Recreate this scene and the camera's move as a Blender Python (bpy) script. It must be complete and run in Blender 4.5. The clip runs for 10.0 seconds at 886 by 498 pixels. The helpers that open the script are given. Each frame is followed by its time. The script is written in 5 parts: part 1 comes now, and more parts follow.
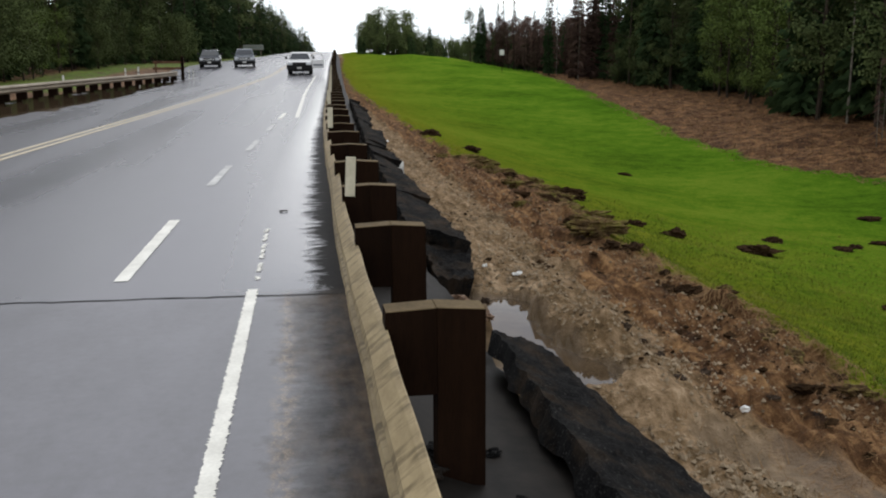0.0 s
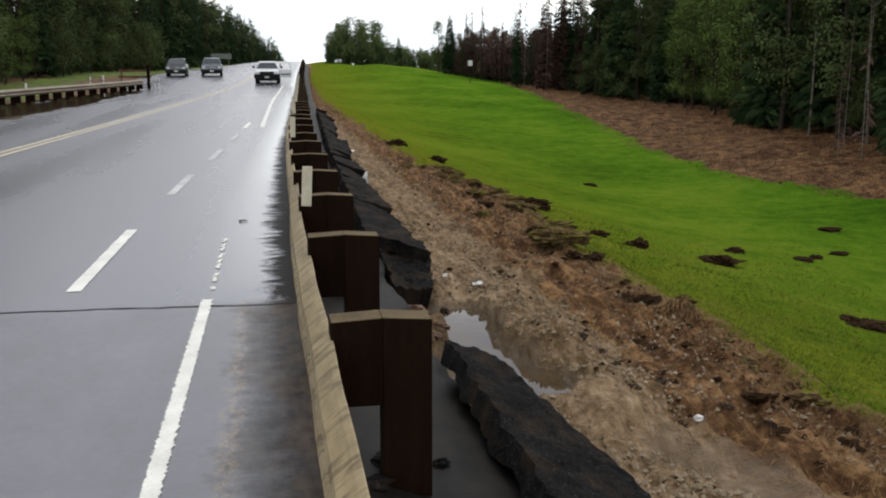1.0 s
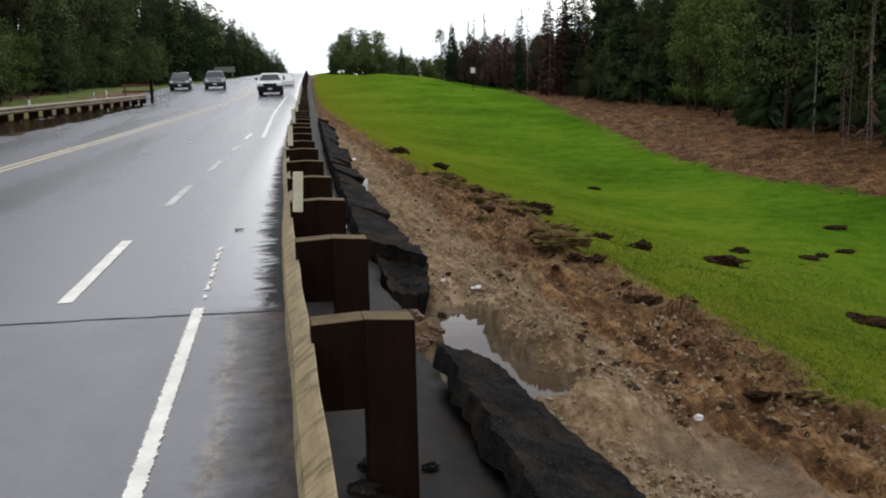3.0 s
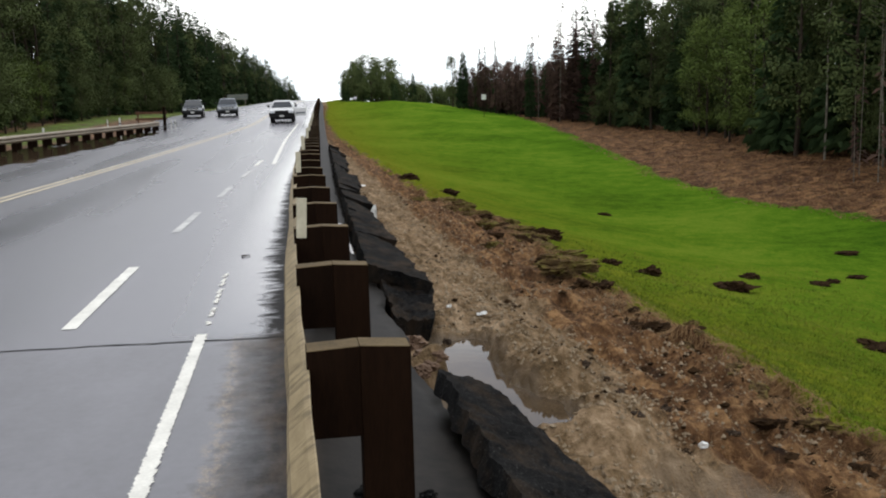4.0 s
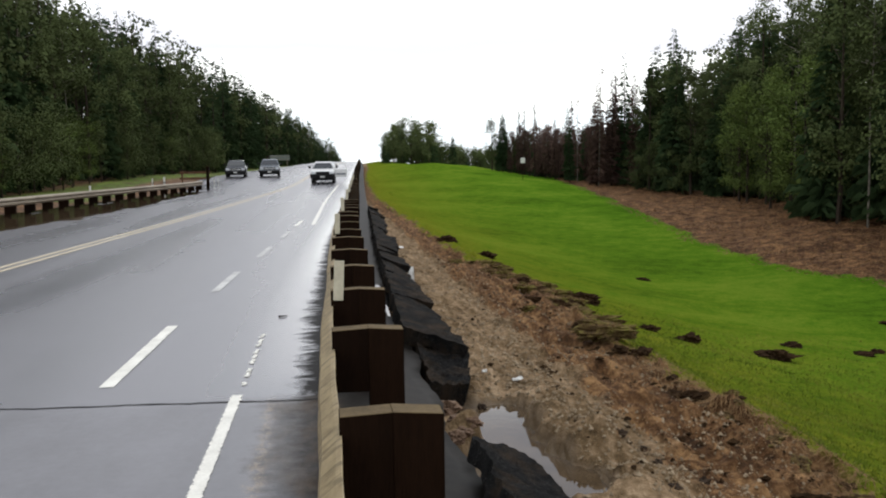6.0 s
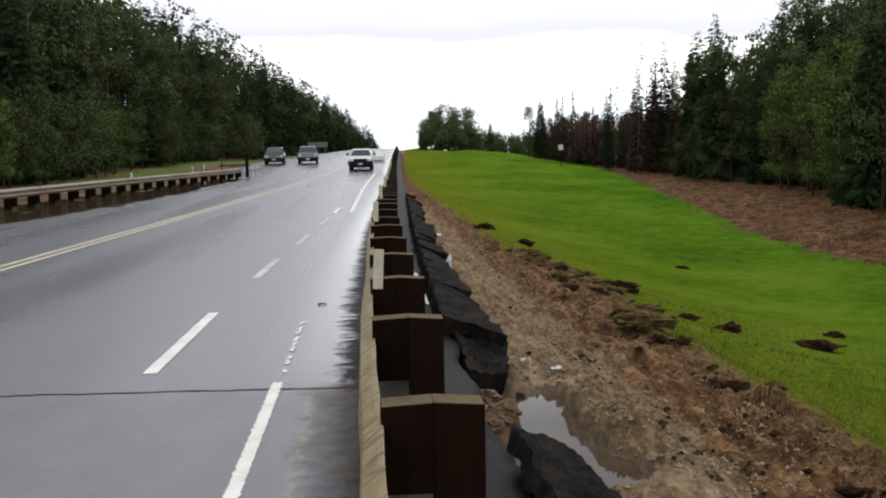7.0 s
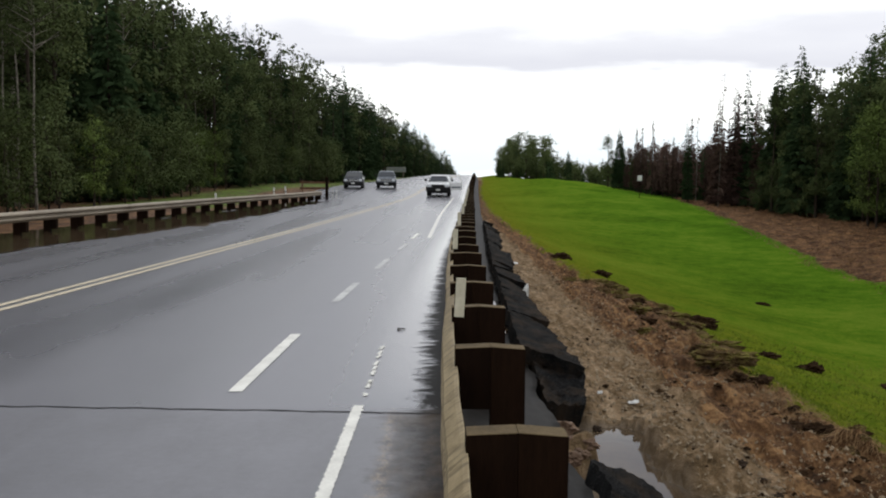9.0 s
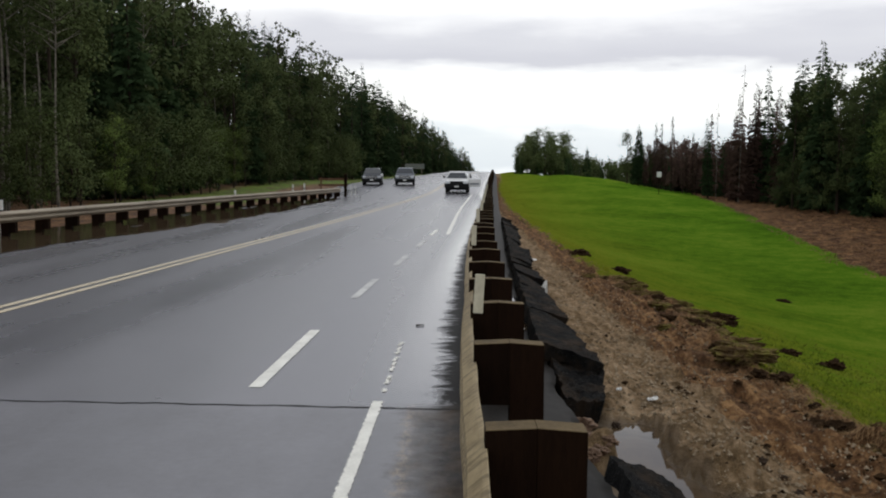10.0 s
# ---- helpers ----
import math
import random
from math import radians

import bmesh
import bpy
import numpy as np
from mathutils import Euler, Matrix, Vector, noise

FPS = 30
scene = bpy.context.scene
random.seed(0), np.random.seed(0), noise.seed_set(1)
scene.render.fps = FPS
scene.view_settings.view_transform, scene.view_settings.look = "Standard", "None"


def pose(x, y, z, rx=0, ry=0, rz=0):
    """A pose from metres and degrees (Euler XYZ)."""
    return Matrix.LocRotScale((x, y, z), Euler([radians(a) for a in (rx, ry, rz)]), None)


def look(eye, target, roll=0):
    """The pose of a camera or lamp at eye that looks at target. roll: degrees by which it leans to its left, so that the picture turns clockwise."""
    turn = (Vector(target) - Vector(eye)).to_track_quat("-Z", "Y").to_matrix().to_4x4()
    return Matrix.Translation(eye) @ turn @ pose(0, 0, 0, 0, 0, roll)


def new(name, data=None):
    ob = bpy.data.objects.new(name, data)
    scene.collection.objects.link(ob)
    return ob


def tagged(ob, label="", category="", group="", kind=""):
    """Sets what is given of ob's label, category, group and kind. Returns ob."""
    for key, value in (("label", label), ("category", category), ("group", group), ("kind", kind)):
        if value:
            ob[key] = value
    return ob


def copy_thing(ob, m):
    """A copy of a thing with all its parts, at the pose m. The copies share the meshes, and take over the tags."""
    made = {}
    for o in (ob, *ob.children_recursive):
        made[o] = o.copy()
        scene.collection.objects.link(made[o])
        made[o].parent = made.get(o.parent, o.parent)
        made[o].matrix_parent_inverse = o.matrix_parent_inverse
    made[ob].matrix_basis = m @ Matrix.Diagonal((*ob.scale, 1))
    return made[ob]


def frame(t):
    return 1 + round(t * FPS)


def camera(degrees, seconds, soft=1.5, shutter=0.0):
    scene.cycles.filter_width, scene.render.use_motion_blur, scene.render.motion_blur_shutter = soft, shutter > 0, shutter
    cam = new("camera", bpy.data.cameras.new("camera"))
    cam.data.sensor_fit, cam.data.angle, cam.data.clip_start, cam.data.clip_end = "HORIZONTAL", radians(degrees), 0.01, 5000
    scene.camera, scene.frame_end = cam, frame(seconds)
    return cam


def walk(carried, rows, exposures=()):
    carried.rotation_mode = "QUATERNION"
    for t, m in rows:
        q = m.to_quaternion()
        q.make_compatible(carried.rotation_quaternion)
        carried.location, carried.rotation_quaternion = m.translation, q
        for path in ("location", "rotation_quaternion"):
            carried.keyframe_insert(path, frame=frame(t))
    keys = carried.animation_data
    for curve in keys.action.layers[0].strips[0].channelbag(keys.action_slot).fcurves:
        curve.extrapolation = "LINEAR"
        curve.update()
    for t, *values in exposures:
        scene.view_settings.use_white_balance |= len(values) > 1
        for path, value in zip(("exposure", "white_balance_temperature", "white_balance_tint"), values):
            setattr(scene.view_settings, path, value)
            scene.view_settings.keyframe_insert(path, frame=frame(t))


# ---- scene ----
cam = camera(49.0, 10.0, soft=2.0)
PATH = [
    (0, (0.238, 0.056, 1.754), (0.519, 1.997, 1.361), -0.5),
    (0.5, (0.27, 0.035, 1.751), (0.586, 1.971, 1.363), 0.5),
    (1, (0.337, 0.042, 1.753), (0.681, 1.976, 1.38), -0.1),
    (1.5, (0.392, 0.054, 1.735), (0.704, 1.998, 1.383), -0.9),
    (2, (0.41, 0.064, 1.722), (0.739, 2.009, 1.396), -0.9),
    (2.2, (0.41, 0.067, 1.701), (0.738, 2.014, 1.385), -1.3),
    (3.3, (0.493, 0.105, 1.691), (0.824, 2.044, 1.325), -1.6),
    (3.5, (0.514, 0.086, 1.682), (0.843, 2.024, 1.316), -1.9),
    (4, (0.527, 0.095, 1.693), (0.835, 2.048, 1.39), -1.6),
    (4.5, (0.549, 0.129, 1.699), (0.868, 2.085, 1.431), -2.3),
    (5, (0.542, 0.122, 1.709), (0.815, 2.09, 1.481), -1.7),
    (6.3, (0.529, 0.085, 1.722), (0.753, 2.065, 1.55), -0.8),
    (6.5, (0.515, 0.101, 1.728), (0.715, 2.083, 1.549), -0.9),
    (7, (0.517, 0.094, 1.732), (0.677, 2.078, 1.531), -1.0),
    (7.5, (0.506, 0.097, 1.73), (0.65, 2.082, 1.532), -0.4),
    (8, (0.489, 0.071, 1.736), (0.616, 2.058, 1.546), -0.1),
    (8.5, (0.461, 0.047, 1.755), (0.513, 2.038, 1.574), -0.9),
    (9, (0.446, 0.003, 1.765), (0.454, 1.998, 1.619), 0.4),
    (9.5, (0.433, -0.009, 1.768), (0.431, 1.986, 1.625), -0.0),
    (10, (0.443, -0.008, 1.762), (0.413, 1.986, 1.609), 0.3),
]
walk(cam, [(t, look(eye, target, roll)) for t, eye, target, roll in PATH],
     exposures=[(0, 0.05), (0.5, 0.12), (2.2, 0.02), (3.4, 0.14), (4.5, 0.22), (5.2, 0.22), (7, 0.04), (8.5, 0.01), (9.4, -0.29), (10, -0.37)])

# ---- light ----
world = bpy.data.worlds.new("overcast_sky")
scene.world = world
world.use_nodes = True
wn = world.node_tree
wn.nodes.clear()


def wnode(kind, **inputs):
    n = wn.nodes.new(kind)
    for k, v in inputs.items():
        n.inputs[k.replace("_", " ")].default_value = v
    return n


w_out = wnode("ShaderNodeOutputWorld")
w_bg = wnode("ShaderNodeBackground", Strength=0.17)
w_sky = wnode("ShaderNodeTexSky")
w_sky.sky_type, w_sky.sun_disc = "NISHITA", False
w_sky.sun_elevation, w_sky.sun_rotation = radians(48), radians(20)
w_tc = wnode("ShaderNodeTexCoord")
w_map = wnode("ShaderNodeMapping", Scale=(1.0, 1.0, 7.0))
w_noise = wnode("ShaderNodeTexNoise", Scale=2.3, Detail=5.0, Roughness=0.5, Distortion=0.25)
w_ramp = wnode("ShaderNodeValToRGB")
w_ramp.color_ramp.elements[0].position, w_ramp.color_ramp.elements[0].color = 0.42, (4.0, 4.2, 4.7, 1)
w_ramp.color_ramp.elements[1].position, w_ramp.color_ramp.elements[1].color = 0.64, (8.9, 9.0, 8.9, 1)
w_mix = wnode("ShaderNodeMixRGB", Fac=0.93)
# level banks of cloud: a pale gap low down, a bluish bank at the horizon, a broad grey bank higher up
w_sep = wnode("ShaderNodeSeparateXYZ")
w_wave = wnode("ShaderNodeTexNoise", Scale=5.0, Detail=5.0, Roughness=0.55)
w_long = wnode("ShaderNodeMapping", Scale=(1.0, 1.0, 5.0))
w_shift = wnode("ShaderNodeMath")
w_shift.operation = "MULTIPLY_ADD"
w_shift.inputs[1].default_value = 0.06
w_bank = wnode("ShaderNodeValToRGB")
BANKS = ((0.030, (8.2, 8.6, 8.8)), (0.042, (5.9, 6.5, 7.0)), (0.072, (6.4, 6.9, 7.3)), (0.086, (8.9, 9.0, 8.9)), (0.128, (8.9, 9.0, 8.9)), (0.145, (5.0, 5.0, 5.45)), (0.172, (5.7, 5.7, 6.05)), (0.2, (8.6, 8.6, 8.6)))
while len(w_bank.color_ramp.elements) < len(BANKS):
    w_bank.color_ramp.elements.new(0.5)
for el, (p, c) in zip(w_bank.color_ramp.elements, BANKS):
    el.position, el.color = p, (*c, 1)
w_up = wnode("ShaderNodeMapRange", From_Min=0.19, From_Max=0.26)
w_haze = wnode("ShaderNodeMixRGB")
for a, b in ((w_tc.outputs["Generated"], w_map.inputs["Vector"]), (w_map.outputs[0], w_noise.inputs["Vector"]),
             (w_noise.outputs["Fac"], w_ramp.inputs["Fac"]), (w_sky.outputs[0], w_mix.inputs["Color1"]),
             (w_tc.outputs["Generated"], w_long.inputs["Vector"]), (w_long.outputs[0], w_wave.inputs["Vector"]),
             (w_tc.outputs["Generated"], w_sep.inputs[0]), (w_wave.outputs["Fac"], w_shift.inputs[0]), (w_sep.outputs["Z"], w_shift.inputs[2]),
             (w_shift.outputs[0], w_bank.inputs["Fac"]), (w_sep.outputs["Z"], w_up.inputs["Value"]), (w_up.outputs[0], w_haze.inputs["Fac"]),
             (w_bank.outputs[0], w_haze.inputs["Color1"]), (w_ramp.outputs[0], w_haze.inputs["Color2"]),
             (w_haze.outputs[0], w_mix.inputs["Color2"]), (w_mix.outputs[0], w_bg.inputs["Color"]), (w_bg.outputs[0], w_out.inputs["Surface"])):
    wn.links.new(a, b)
sun = new("sun", bpy.data.lights.new("sun", "SUN"))
sun.data.energy, sun.data.angle, sun.data.color = 0.8, radians(25), (1.0, 0.96, 0.9)
sun.matrix_world = look((20, 45, 60), (0, 0, 0))


# ---- materials ----
def node(nt, kind, **inputs):
    n = nt.nodes.new(kind)
    for k, v in inputs.items():
        n.inputs[k.replace("_", " ")].default_value = v
    return n


def material(name, rough=0.7, metallic=0.0, specular=0.5):
    m = bpy.data.materials.new(name)
    m.use_nodes = True
    b = m.node_tree.nodes["Principled BSDF"]
    b.inputs["Roughness"].default_value, b.inputs["Metallic"].default_value = rough, metallic
    b.inputs["Specular IOR Level"].default_value = specular
    return m, m.node_tree, b


def coords(nt, scale=(1, 1, 1)):
    tc = node(nt, "ShaderNodeTexCoord")
    mp = node(nt, "ShaderNodeMapping", Scale=scale)
    nt.links.new(tc.outputs["Object"], mp.inputs["Vector"])
    return mp.outputs[0]


def grain(nt, vec, scale, detail=4.0, rough=0.6, distortion=0.0):
    n = node(nt, "ShaderNodeTexNoise", Scale=scale, Detail=detail, Roughness=rough, Distortion=distortion)
    nt.links.new(vec, n.inputs["Vector"])
    return n.outputs["Fac"]


def ramp(nt, fac, *stops):
    n = node(nt, "ShaderNodeValToRGB")
    e = n.color_ramp.elements
    while len(e) < len(stops):
        e.new(0.5)
    for el, (p, c) in zip(e, stops):
        el.position, el.color = p, (*c, 1) if len(c) == 3 else c
    nt.links.new(fac, n.inputs["Fac"])
    return n.outputs[0]


def grey(nt, fac, *stops):
    return ramp(nt, fac, *[(p, (v, v, v)) for p, v in stops])


def blend(nt, fac, a, b, mode="MIX"):
    n = node(nt, "ShaderNodeMixRGB")
    n.blend_type = mode
    for value, sock in ((fac, n.inputs["Fac"]), (a, n.inputs["Color1"]), (b, n.inputs["Color2"])):
        if isinstance(value, (float, int)):
            sock.default_value = value
        elif isinstance(value, tuple):
            sock.default_value = (*value, 1)
        else:
            nt.links.new(value, sock)
    return n.outputs[0]


def calc(nt, op, a, b):
    n = nt.nodes.new("ShaderNodeMath")
    n.operation = op
    for value, sock in ((a, n.inputs[0]), (b, n.inputs[1])):
        if isinstance(value, (float, int)):
            sock.default_value = value
        else:
            nt.links.new(value, sock)
    return n.outputs[0]


def attribute(nt, name):
    n = nt.nodes.new("ShaderNodeAttribute")
    n.attribute_name = name
    return n.outputs["Fac"]


def bump(nt, b, height, strength=0.4, distance=0.01):
    n = node(nt, "ShaderNodeBump", Strength=strength, Distance=distance)
    nt.links.new(height, n.inputs["Height"])
    nt.links.new(n.outputs[0], b.inputs["Normal"])


def surface(name, dark, light, scale=8.0, rough=0.7, bumps=0.3, depth=0.01, metallic=0.0, stretch=(1, 1, 1), vary=0.0, specular=0.12):
    """Two colours over two scales of grain, with fine relief."""
    m, nt, b = material(name, rough, metallic, specular)
    v = coords(nt, stretch)
    big, small = grain(nt, v, scale * 0.25), grain(nt, v, scale * 3, 6.0)
    f = calc(nt, "ADD", calc(nt, "MULTIPLY", big, 0.6), calc(nt, "MULTIPLY", small, 0.4))
    c = ramp(nt, f, (0.35, dark), (0.65, light))
    if vary:
        info = nt.nodes.new("ShaderNodeObjectInfo")
        c = blend(nt, 1.0, c, grey(nt, info.outputs["Random"], (0.0, 1 - vary), (1.0, 1 + vary)), "MULTIPLY")
    nt.links.new(c, b.inputs["Base Color"])
    bump(nt, b, small, bumps, depth)
    return m


def asphalt_material():
    m, nt, b = material("wet_asphalt", 0.3)
    v = coords(nt)
    side, ahead = attribute(nt, "side"), attribute(nt, "ahead")
    fine, mid = grain(nt, v, 90, 3.0), grain(nt, v, 1.1, 5.0)
    streak = grain(nt, coords(nt, (0.5, 0.025, 1)), 1.6, 2.0, 0.4)
    ragged = grain(nt, coords(nt, (1.3, 2.6, 1)), 1.5, 8.0, 0.72, 0.6)
    # the water film ends in ragged tongues beside the guardrail
    edge = calc(nt, "ADD", side, calc(nt, "MULTIPLY", calc(nt, "SUBTRACT", ragged, 0.5), 0.75))
    old = grey(nt, ahead, (0.0715, 1.0), (0.0725, 0.0))
    dry = grey(nt, calc(nt, "ADD", edge, 1.0), (0.64, 0.0), (0.79, 1.0))
    worn = calc(nt, "ADD", calc(nt, "ADD", side, 1.05), calc(nt, "MULTIPLY", calc(nt, "SUBTRACT", calc(nt, "ADD", mid, grain(nt, v, 6.0, 6.0, 0.7)), 1.0), 0.45))
    dry = blend(nt, old, dry, grey(nt, worn, (0.5, 0.0), (0.64, 0.55), (0.85, 0.9), (1.15, 1.0)))
    base = ramp(nt, calc(nt, "ADD", calc(nt, "MULTIPLY", mid, 0.25), calc(nt, "MULTIPLY", streak, 0.75)), (0.35, (0.092, 0.090, 0.104)), (0.65, (0.132, 0.128, 0.146)))
    stone = grey(nt, fine, (0.62, 0.0), (0.75, 1.0))
    base = blend(nt, calc(nt, "MULTIPLY", stone, calc(nt, "MULTIPLY", old, 0.2)), base, (0.24, 0.22, 0.2))
    patch = grey(nt, calc(nt, "ADD", calc(nt, "MULTIPLY", grain(nt, coords(nt, (1.0, 0.45, 1)), 2.6, 6.0, 0.7), 0.6), calc(nt, "MULTIPLY", grain(nt, v, 14.0, 5.0, 0.7), 0.4)), (0.4, 0.0), (0.64, 1.0))
    base = blend(nt, calc(nt, "MULTIPLY", patch, calc(nt, "ADD", calc(nt, "MULTIPLY", old, 0.5), 0.12)), base, (0.055, 0.052, 0.058))
    mud = grey(nt, calc(nt, "ADD", calc(nt, "MULTIPLY", grain(nt, coords(nt, (3.0, 0.8, 1)), 2.0, 6.0, 0.7), 0.6), calc(nt, "MULTIPLY", mid, 0.4)), (0.44, 0.0), (0.6, 1.0))
    base = blend(nt, dry, base, blend(nt, calc(nt, "MULTIPLY", calc(nt, "MULTIPLY", calc(nt, "MULTIPLY", mud, old), grey(nt, calc(nt, "ADD", side, 0.5), (0.42, 1.0), (0.56, 0.0))), 0.4), ramp(nt, calc(nt, "ADD", calc(nt, "MULTIPLY", mid, 0.5), calc(nt, "MULTIPLY", grain(nt, v, 7.0, 6.0, 0.7), 0.5)), (0.35, (0.004, 0.0038, 0.0037)), (0.65, (0.021, 0.018, 0.0155))), (0.15, 0.105, 0.07)))
    # a line of gravel and mud left where the old shoulder began
    silt = grey(nt, calc(nt, "ADD", calc(nt, "ADD", side, 1.0), calc(nt, "MULTIPLY", calc(nt, "SUBTRACT", grain(nt, v, 5.0, 6.0, 0.7), 0.5), 0.22)), (0.46, 0.0), (0.505, 1.0), (0.535, 1.0), (0.60, 0.0))
    silt = calc(nt, "MULTIPLY", calc(nt, "MULTIPLY", silt, old), grey(nt, grain(nt, coords(nt, (2.0, 1.0, 1)), 9.0, 6.0, 0.75), (0.44, 0.0), (0.56, 0.85)))
    base = blend(nt, silt, base, ramp(nt, fine, (0.4, (0.10, 0.075, 0.052)), (0.65, (0.30, 0.235, 0.17))))
    nt.links.new(base, b.inputs["Base Color"])
    r = grey(nt, calc(nt, "ADD", calc(nt, "MULTIPLY", mid, 0.12), calc(nt, "MULTIPLY", streak, 0.88)), (0.35, 0.24), (0.65, 0.32))
    film = grey(nt, calc(nt, "MULTIPLY", calc(nt, "ADD", calc(nt, "ADD", side, calc(nt, "MULTIPLY", calc(nt, "SUBTRACT", streak, 0.5), 0.5)), 2.0), 0.5), (0.55, 0.0), (0.85, 1.0))
    r = blend(nt, calc(nt, "MULTIPLY", film, 0.85), r, (0.1, 0.1, 0.1))
    r = blend(nt, calc(nt, "MULTIPLY", old, 0.6), r, (0.42, 0.42, 0.42))
    nt.links.new(blend(nt, dry, r, (0.55, 0.55, 0.55)), b.inputs["Roughness"])
    nt.links.new(blend(nt, dry, (1.0, 1.0, 1.0), (0.05, 0.05, 0.05)), b.inputs["Specular IOR Level"])
    bump(nt, b, calc(nt, "MULTIPLY", fine, grey(nt, ahead, (0.06, 1.0), (0.18, 0.0))), 0.12, 0.003)
    return m


def ground_material():
    m, nt, b = material("mud_and_grass", 0.9, 0.0, 0.08)
    v = coords(nt)
    grass, litter, wet = attribute(nt, "grass"), attribute(nt, "litter"), attribute(nt, "wet")
    big, mid, fine, tiny = grain(nt, v, 0.12, 3.0), grain(nt, v, 1.3, 6.0, 0.65), grain(nt, v, 9, 6.0, 0.65), grain(nt, v, 60, 3.0)
    flow = grain(nt, coords(nt, (3.2, 0.8, 1.5)), 1.7, 7.0, 0.7, 0.5)
    g = ramp(nt, calc(nt, "ADD", calc(nt, "MULTIPLY", big, 0.45), calc(nt, "ADD", calc(nt, "MULTIPLY", fine, 0.25), calc(nt, "MULTIPLY", mid, 0.3))), (0.39, (0.032, 0.088, 0.007)), (0.5, (0.072, 0.158, 0.011)), (0.61, (0.135, 0.212, 0.021)))
    s = ramp(nt, calc(nt, "ADD", calc(nt, "MULTIPLY", calc(nt, "ADD", calc(nt, "MULTIPLY", mid, 0.4), calc(nt, "MULTIPLY", flow, 0.6)), 0.6), calc(nt, "MULTIPLY", fine, 0.4)), (0.35, (0.03, 0.019, 0.0095)), (0.46, (0.14, 0.092, 0.047)), (0.54, (0.27, 0.185, 0.108)), (0.65, (0.48, 0.36, 0.235)))
    l = ramp(nt, calc(nt, "ADD", calc(nt, "MULTIPLY", mid, 0.5), calc(nt, "MULTIPLY", fine, 0.5)), (0.36, (0.012, 0.006, 0.004)), (0.49, (0.09, 0.044, 0.02)), (0.62, (0.30, 0.165, 0.075)))
    peat = ramp(nt, calc(nt, "ADD", calc(nt, "MULTIPLY", flow, 0.6), calc(nt, "MULTIPLY", fine, 0.4)), (0.36, (0.014, 0.0075, 0.0045)), (0.5, (0.115, 0.058, 0.025)), (0.62, (0.32, 0.185, 0.085)))
    pk = grey(nt, calc(nt, "ADD", attribute(nt, "peat"), calc(nt, "MULTIPLY", calc(nt, "SUBTRACT", mid, 0.5), 1.1)), (0.4, 0.0), (0.6, 1.0))
    pebble = grey(nt, tiny, (0.62, 0.0), (0.68, 1.0))
    s = blend(nt, calc(nt, "MULTIPLY", pebble, 0.55), s, (0.34, 0.26, 0.17))
    s = blend(nt, pk, s, peat)
    s = blend(nt, wet, s, blend(nt, mid, (0.085, 0.056, 0.028), (0.17, 0.12, 0.068)))
    c = blend(nt, litter, s, l)
    g = blend(nt, calc(nt, "MULTIPLY", attribute(nt, "sere"), grey(nt, mid, (0.3, 0.35), (0.6, 1.0))), g, ramp(nt, fine, (0.3, (0.085, 0.105, 0.008)), (0.7, (0.21, 0.195, 0.022))))
    gm = grey(nt, calc(nt, "ADD", grass, calc(nt, "MULTIPLY", calc(nt, "SUBTRACT", mid, 0.5), 0.7)), (0.44, 0.0), (0.56, 1.0))
    c = blend(nt, gm, c, g)
    nt.links.new(c, b.inputs["Base Color"])
    nt.links.new(blend(nt, wet, (0.9, 0.9, 0.9), (0.28, 0.28, 0.28)), b.inputs["Roughness"])
    nt.links.new(blend(nt, wet, blend(nt, gm, (0.08, 0.08, 0.08), (0.0, 0.0, 0.0)), (0.45, 0.45, 0.45)), b.inputs["Specular IOR Level"])
    bump(nt, b, calc(nt, "MULTIPLY", calc(nt, "ADD", calc(nt, "ADD", fine, calc(nt, "MULTIPLY", flow, 0.9)), calc(nt, "ADD", calc(nt, "MULTIPLY", tiny, 0.4), calc(nt, "MULTIPLY", calc(nt, "MULTIPLY", grain(nt, v, 2.6, 5.0, 0.6), gm), 0.9))), grey(nt, wet, (0.0, 1.0), (1.0, 0.2))), 1.0, 0.06)
    return m


ASPHALT, GROUND = asphalt_material(), ground_material()
BROKEN = surface("broken_asphalt", (0.004, 0.004, 0.0042), (0.019, 0.019, 0.0192), 26, 0.85, 1.0, 0.02, specular=0.03)
m_nodes = BROKEN.node_tree
b = m_nodes.nodes["Principled BSDF"]
base = b.inputs["Base Color"].links[0].from_socket
speck = grey(m_nodes, grain(m_nodes, coords(m_nodes), 75, 3.0), (0.60, 0.0), (0.70, 0.45))
silt = grey(m_nodes, grain(m_nodes, coords(m_nodes), 2.6, 6.0, 0.7), (0.47, 0.0), (0.66, 0.7))
m_nodes.links.new(blend(m_nodes, silt, blend(m_nodes, speck, base, (0.16, 0.155, 0.145)), (0.055, 0.039, 0.026)), b.inputs["Base Color"])
WHITE_LINE = surface("worn_white_paint", (0.62, 0.61, 0.56), (0.84, 0.83, 0.77), 18, 0.4, 0.3)
FAINT_LINE = surface("faded_white_paint", (0.33, 0.33, 0.33), (0.62, 0.62, 0.6), 14, 0.4, 0.3)
YELLOW_LINE = surface("worn_yellow_paint", (0.44, 0.37, 0.26), (0.68, 0.6, 0.45), 18, 0.4, 0.3)
RAIL = surface("mud_stained_rail_steel", (0.17, 0.128, 0.07), (0.36, 0.285, 0.165), 3.5, 0.55, 0.35, 0.004, 0.0, (1, 0.6, 2.5))
